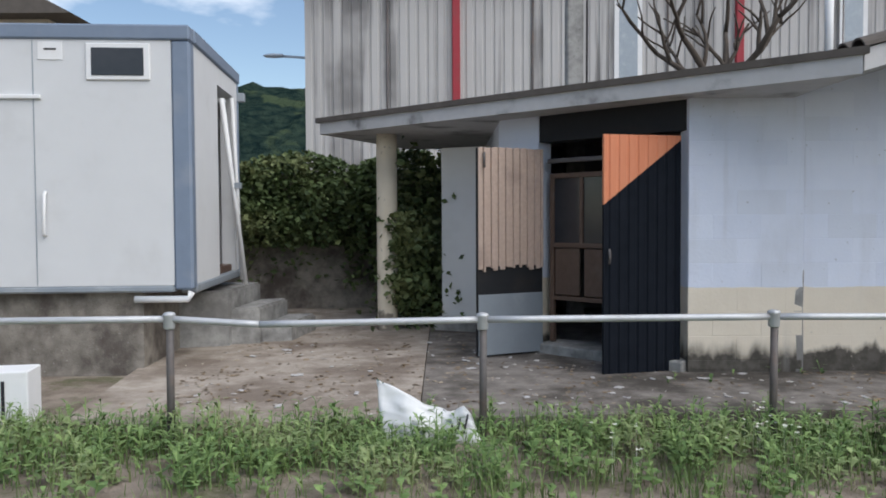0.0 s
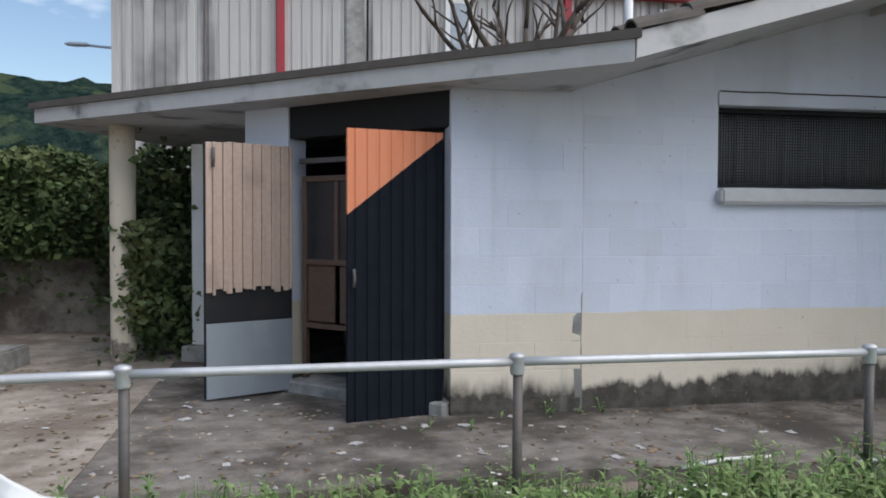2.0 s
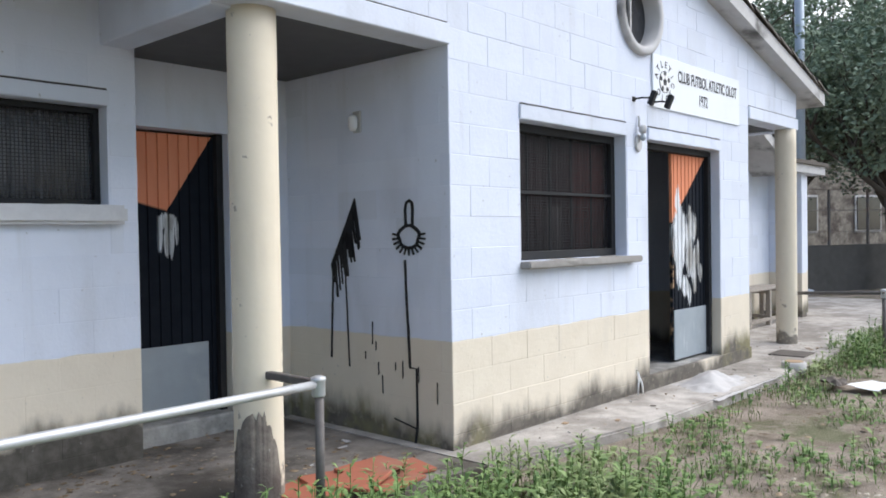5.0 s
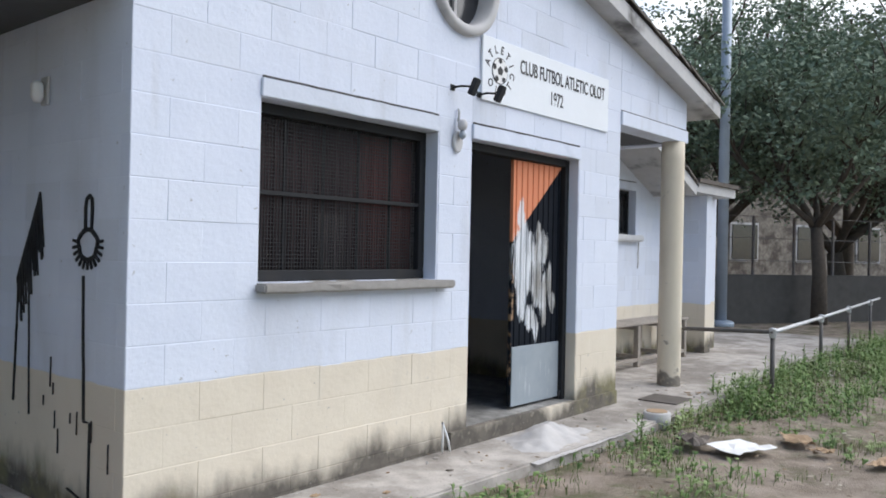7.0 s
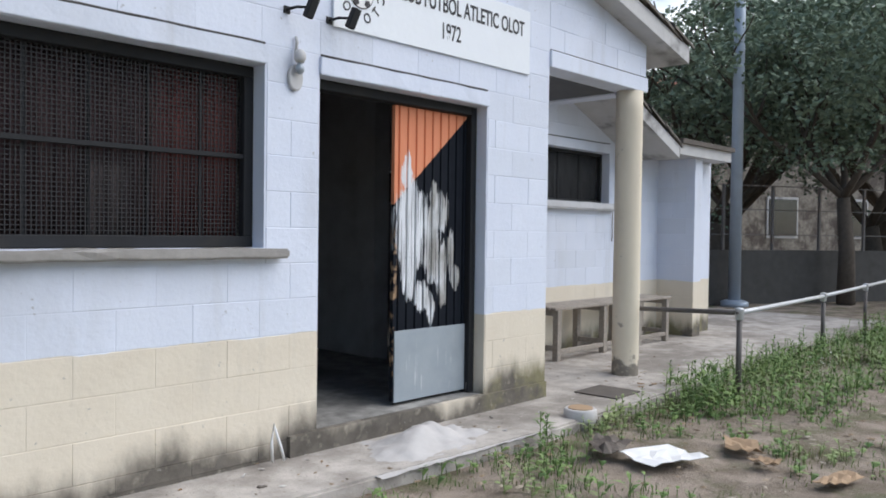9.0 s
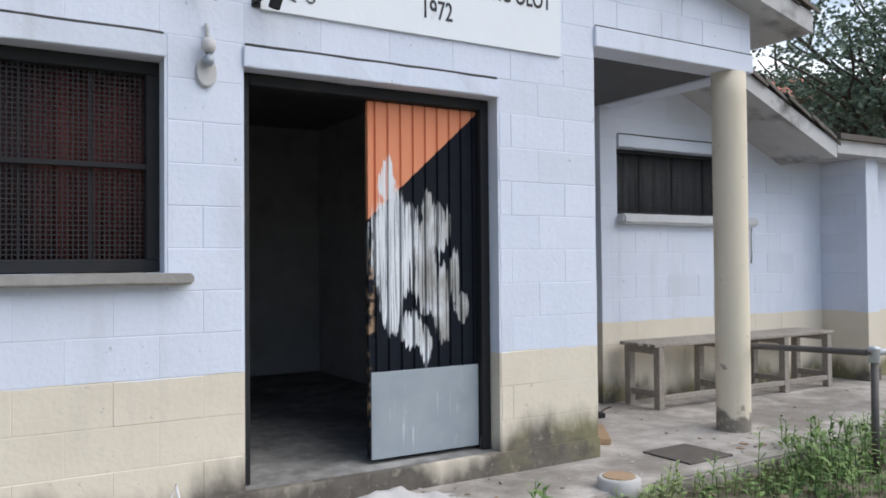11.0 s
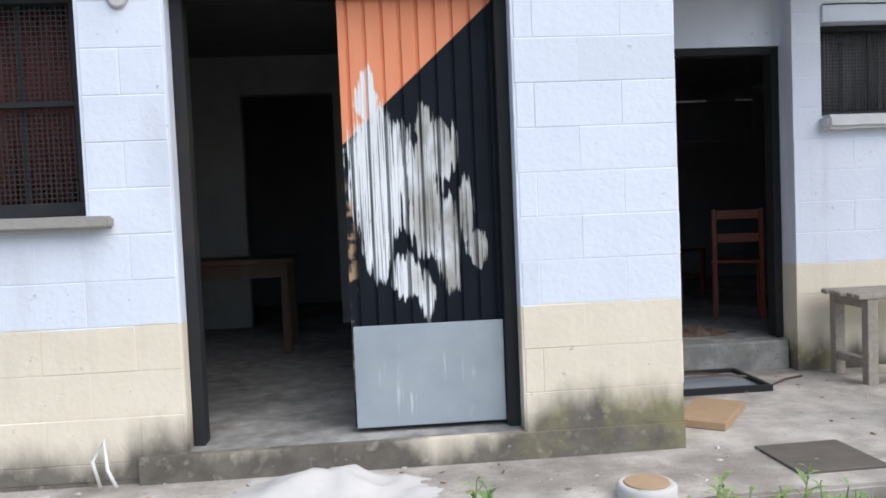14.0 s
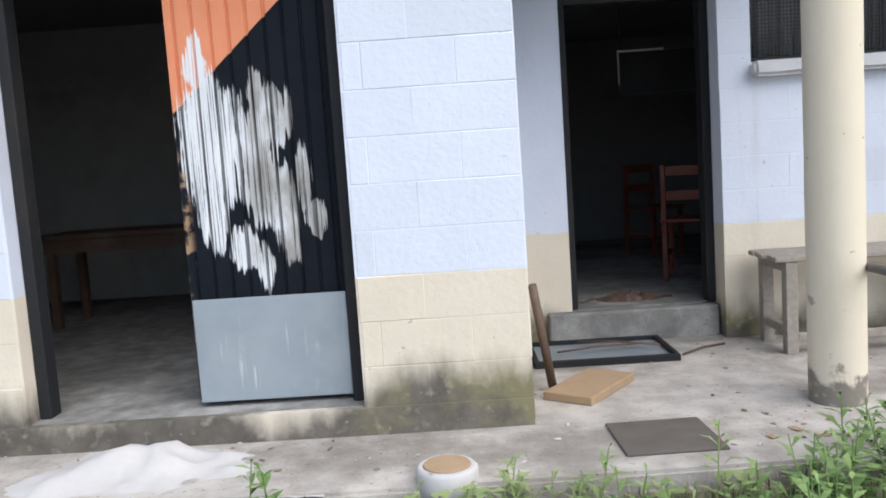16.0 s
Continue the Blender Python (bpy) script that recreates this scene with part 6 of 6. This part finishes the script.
for k in range(34):
    x, y = rng.uniform(3.2, 8.0), rng.uniform(5.5, 6.85)
    s = rng.uniform(0.02, 0.09)
    scrap("paper_scrap", x, y, 0.0, s, s * rng.uniform(0.2, 0.7), rng.choice((M_POWDER, M_POWDER, M_BASE, M_CARD)), "small scrap of litter on the paving", "litter", "scraps on the paving", rng.uniform(0, 180), 0.004, 0.012)
for k in range(30):
    x, y = rng.uniform(8.3, 15.5), rng.uniform(5.0, 5.45)
    s = rng.uniform(0.015, 0.06)
    scrap("paper_scrap", x, y, 0.002, s, s * rng.uniform(0.2, 0.7), rng.choice((M_POWDER, M_BASE, M_CARD)), "small scrap of litter on the walkway", "litter", "scraps on the walkway", rng.uniform(0, 180), 0.004, 0.01)
for x0, y0, x1, y1 in ((4.9, 5.42, 5.7, 5.50), (5.7, 5.46, 6.5, 5.44), (3.9, 5.5, 4.5, 5.62)):
    thing("white_strip", tube([(x0, y0, 0.012), ((x0 + x1) / 2, (y0 + y1) / 2 + 0.02, 0.02), (x1, y1, 0.01)], 0.011, 6), M_WHITE, "thin white plastic strip on the paving", "strip", "strips on the paving")
wr = tagged(part("wire_bundle", tube([(10.35, 5.44, 0.02), (10.33, 5.42, 0.14), (10.37, 5.46, 0.22), (10.39, 5.42, 0.10), (10.42, 5.43, 0.02)], 0.008, 6), M_WHITE), "bent white wire by the wall foot", "wire")
tagged(part("sill_cord", tube([(16.2, YC - 0.03, 1.55), (16.205, YC - 0.02, 1.4), (16.215, YC - 0.02, 1.28), (16.2, YC - 0.02, 1.2)], 0.006, 6), M_BASE), "thin cord hanging under the window sill", "cord")

# dead leaves, chips and grit lying on the concrete
def flakes(name, count, area, low, high, seed, material, label):
    g = np.random.default_rng(seed)
    verts, faces = [], []
    x0, x1, y0, y1, z = area
    for k in range(count):
        x, y = g.uniform(x0, x1), g.uniform(y0, y1)
        if noise.noise((x * 1.4, y * 1.4, seed)) + 0.6 * noise.noise((x * 4, y * 4, seed)) < g.uniform(-0.35, 0.45):
            continue
        q, a, st = g.uniform(low, high), g.uniform(0, 6.28), g.uniform(0.3, 0.8)
        s = len(verts)
        for j in range(5):
            b = a + j * 1.2566
            u, v = q * math.cos(b), q * st * math.sin(b)
            verts.append((x + u * math.cos(a) - v * math.sin(a), y + u * math.sin(a) + v * math.cos(a), z + g.uniform(0.001, 0.3 * q)))
        verts.append((x, y, z + 0.4 * q))
        faces += [(s + j, s + (j + 1) % 5, s + 5) for j in range(5)]
    return tagged(soup(name, verts, faces, material), label, "litter", kind="stuff")


M_DEAD = leaf_mat("dead_leaf", (0.10, 0.07, 0.045), (0.30, 0.22, 0.14), (0.42, 0.37, 0.30))
M_CHIP = leaf_mat("pale_plaster_chip", (0.34, 0.31, 0.28), (0.60, 0.57, 0.53))
flakes("leaf_litter", 2600, (-1.2, 7.9, 5.5, 7.4, 0.0), 0.008, 0.03, 51, M_DEAD, "brown dead leaves and grit on the concrete")
flakes("leaf_litter", 900, (-1.4, 1.2, 5.6, 10.5, -0.003), 0.01, 0.035, 52, M_DEAD, "brown dead leaves and grit on the concrete")
flakes("plaster_chips", 240, (-1.2, 3.6, 5.5, 8.3, 0.0), 0.01, 0.034, 53, M_CHIP, "pale paint and plaster chips on the concrete")
flakes("plaster_chips", 300, (8.2, 15.5, 4.95, 6.9, 0.002), 0.006, 0.025, 54, M_CHIP, "pale paint and plaster chips on the concrete")
flakes("leaf_litter", 700, (8.2, 17.0, 4.95, 7.0, 0.002), 0.006, 0.022, 55, M_DEAD, "brown dead leaves and grit on the concrete")
flakes("leaf_litter", 1500, (7.4, 16.0, 2.6, 4.9, -0.05), 0.01, 0.035, 56, M_DEAD, "brown dead leaves on the trodden earth")

# ---- painted blocks of the walls ----
lay_blocks(wa, (0, YA, 0), 0, 3.862, 6.76, 0.02, lambda u: roof_wing(u) + 0.05 if u > 3.76 else 2.3, [(4.89, 6.585, 1.475, 2.30)], 1, 0.0012)
lay_blocks(wa, (0, YA - 0.0345, 0), 0, 2.9, 3.842, 0.02, lambda u: 2.28, [], 9, 0.0015)
lay_blocks(wb1, (0, YB, 0), 0, 8.11, 12.96, 0.02, lambda u: roof_b(u) - 0.01, [(8.845, 10.345, 1.13, 2.297), (10.70, 12.225, -1, 2.295), (10.2, 10.98, 2.88, 3.66)], 2, 0.0019)
lay_blocks(wg, (0, YB, 0), 0, 12.96, 14.46, 2.72, lambda u: roof_b(u) - 0.01, [], 3)
lay_blocks(wg, (0, YB, 0), 0, MID - 4.0, 8.11, 2.72, lambda u: roof_b(u) - 0.01, [], 4)
lay_blocks(wc1, (0, YC, 0), 0, 14.27, 17.35, 0.02, lambda u: min(roof_wing(u) + 0.1, 2.9) if u < 16.7 else 2.24, [(14.455, 16.165, 1.55, 2.35)], 5, 0.0015)
lay_blocks(wb_side, (8.11, 0, 0), -90, -7.2, -YB, 0.02, lambda u: 2.58, [], 6, 0.001)
lay_blocks(wb_side2, (12.96, 0, 0), 90, YB, 7.07, 0.02, lambda u: 2.58, [], 7)
lay_blocks(wd, (17.35, 0, 0), -90, -6.92, -6.41, 0.02, lambda u: 2.24, [], 8)
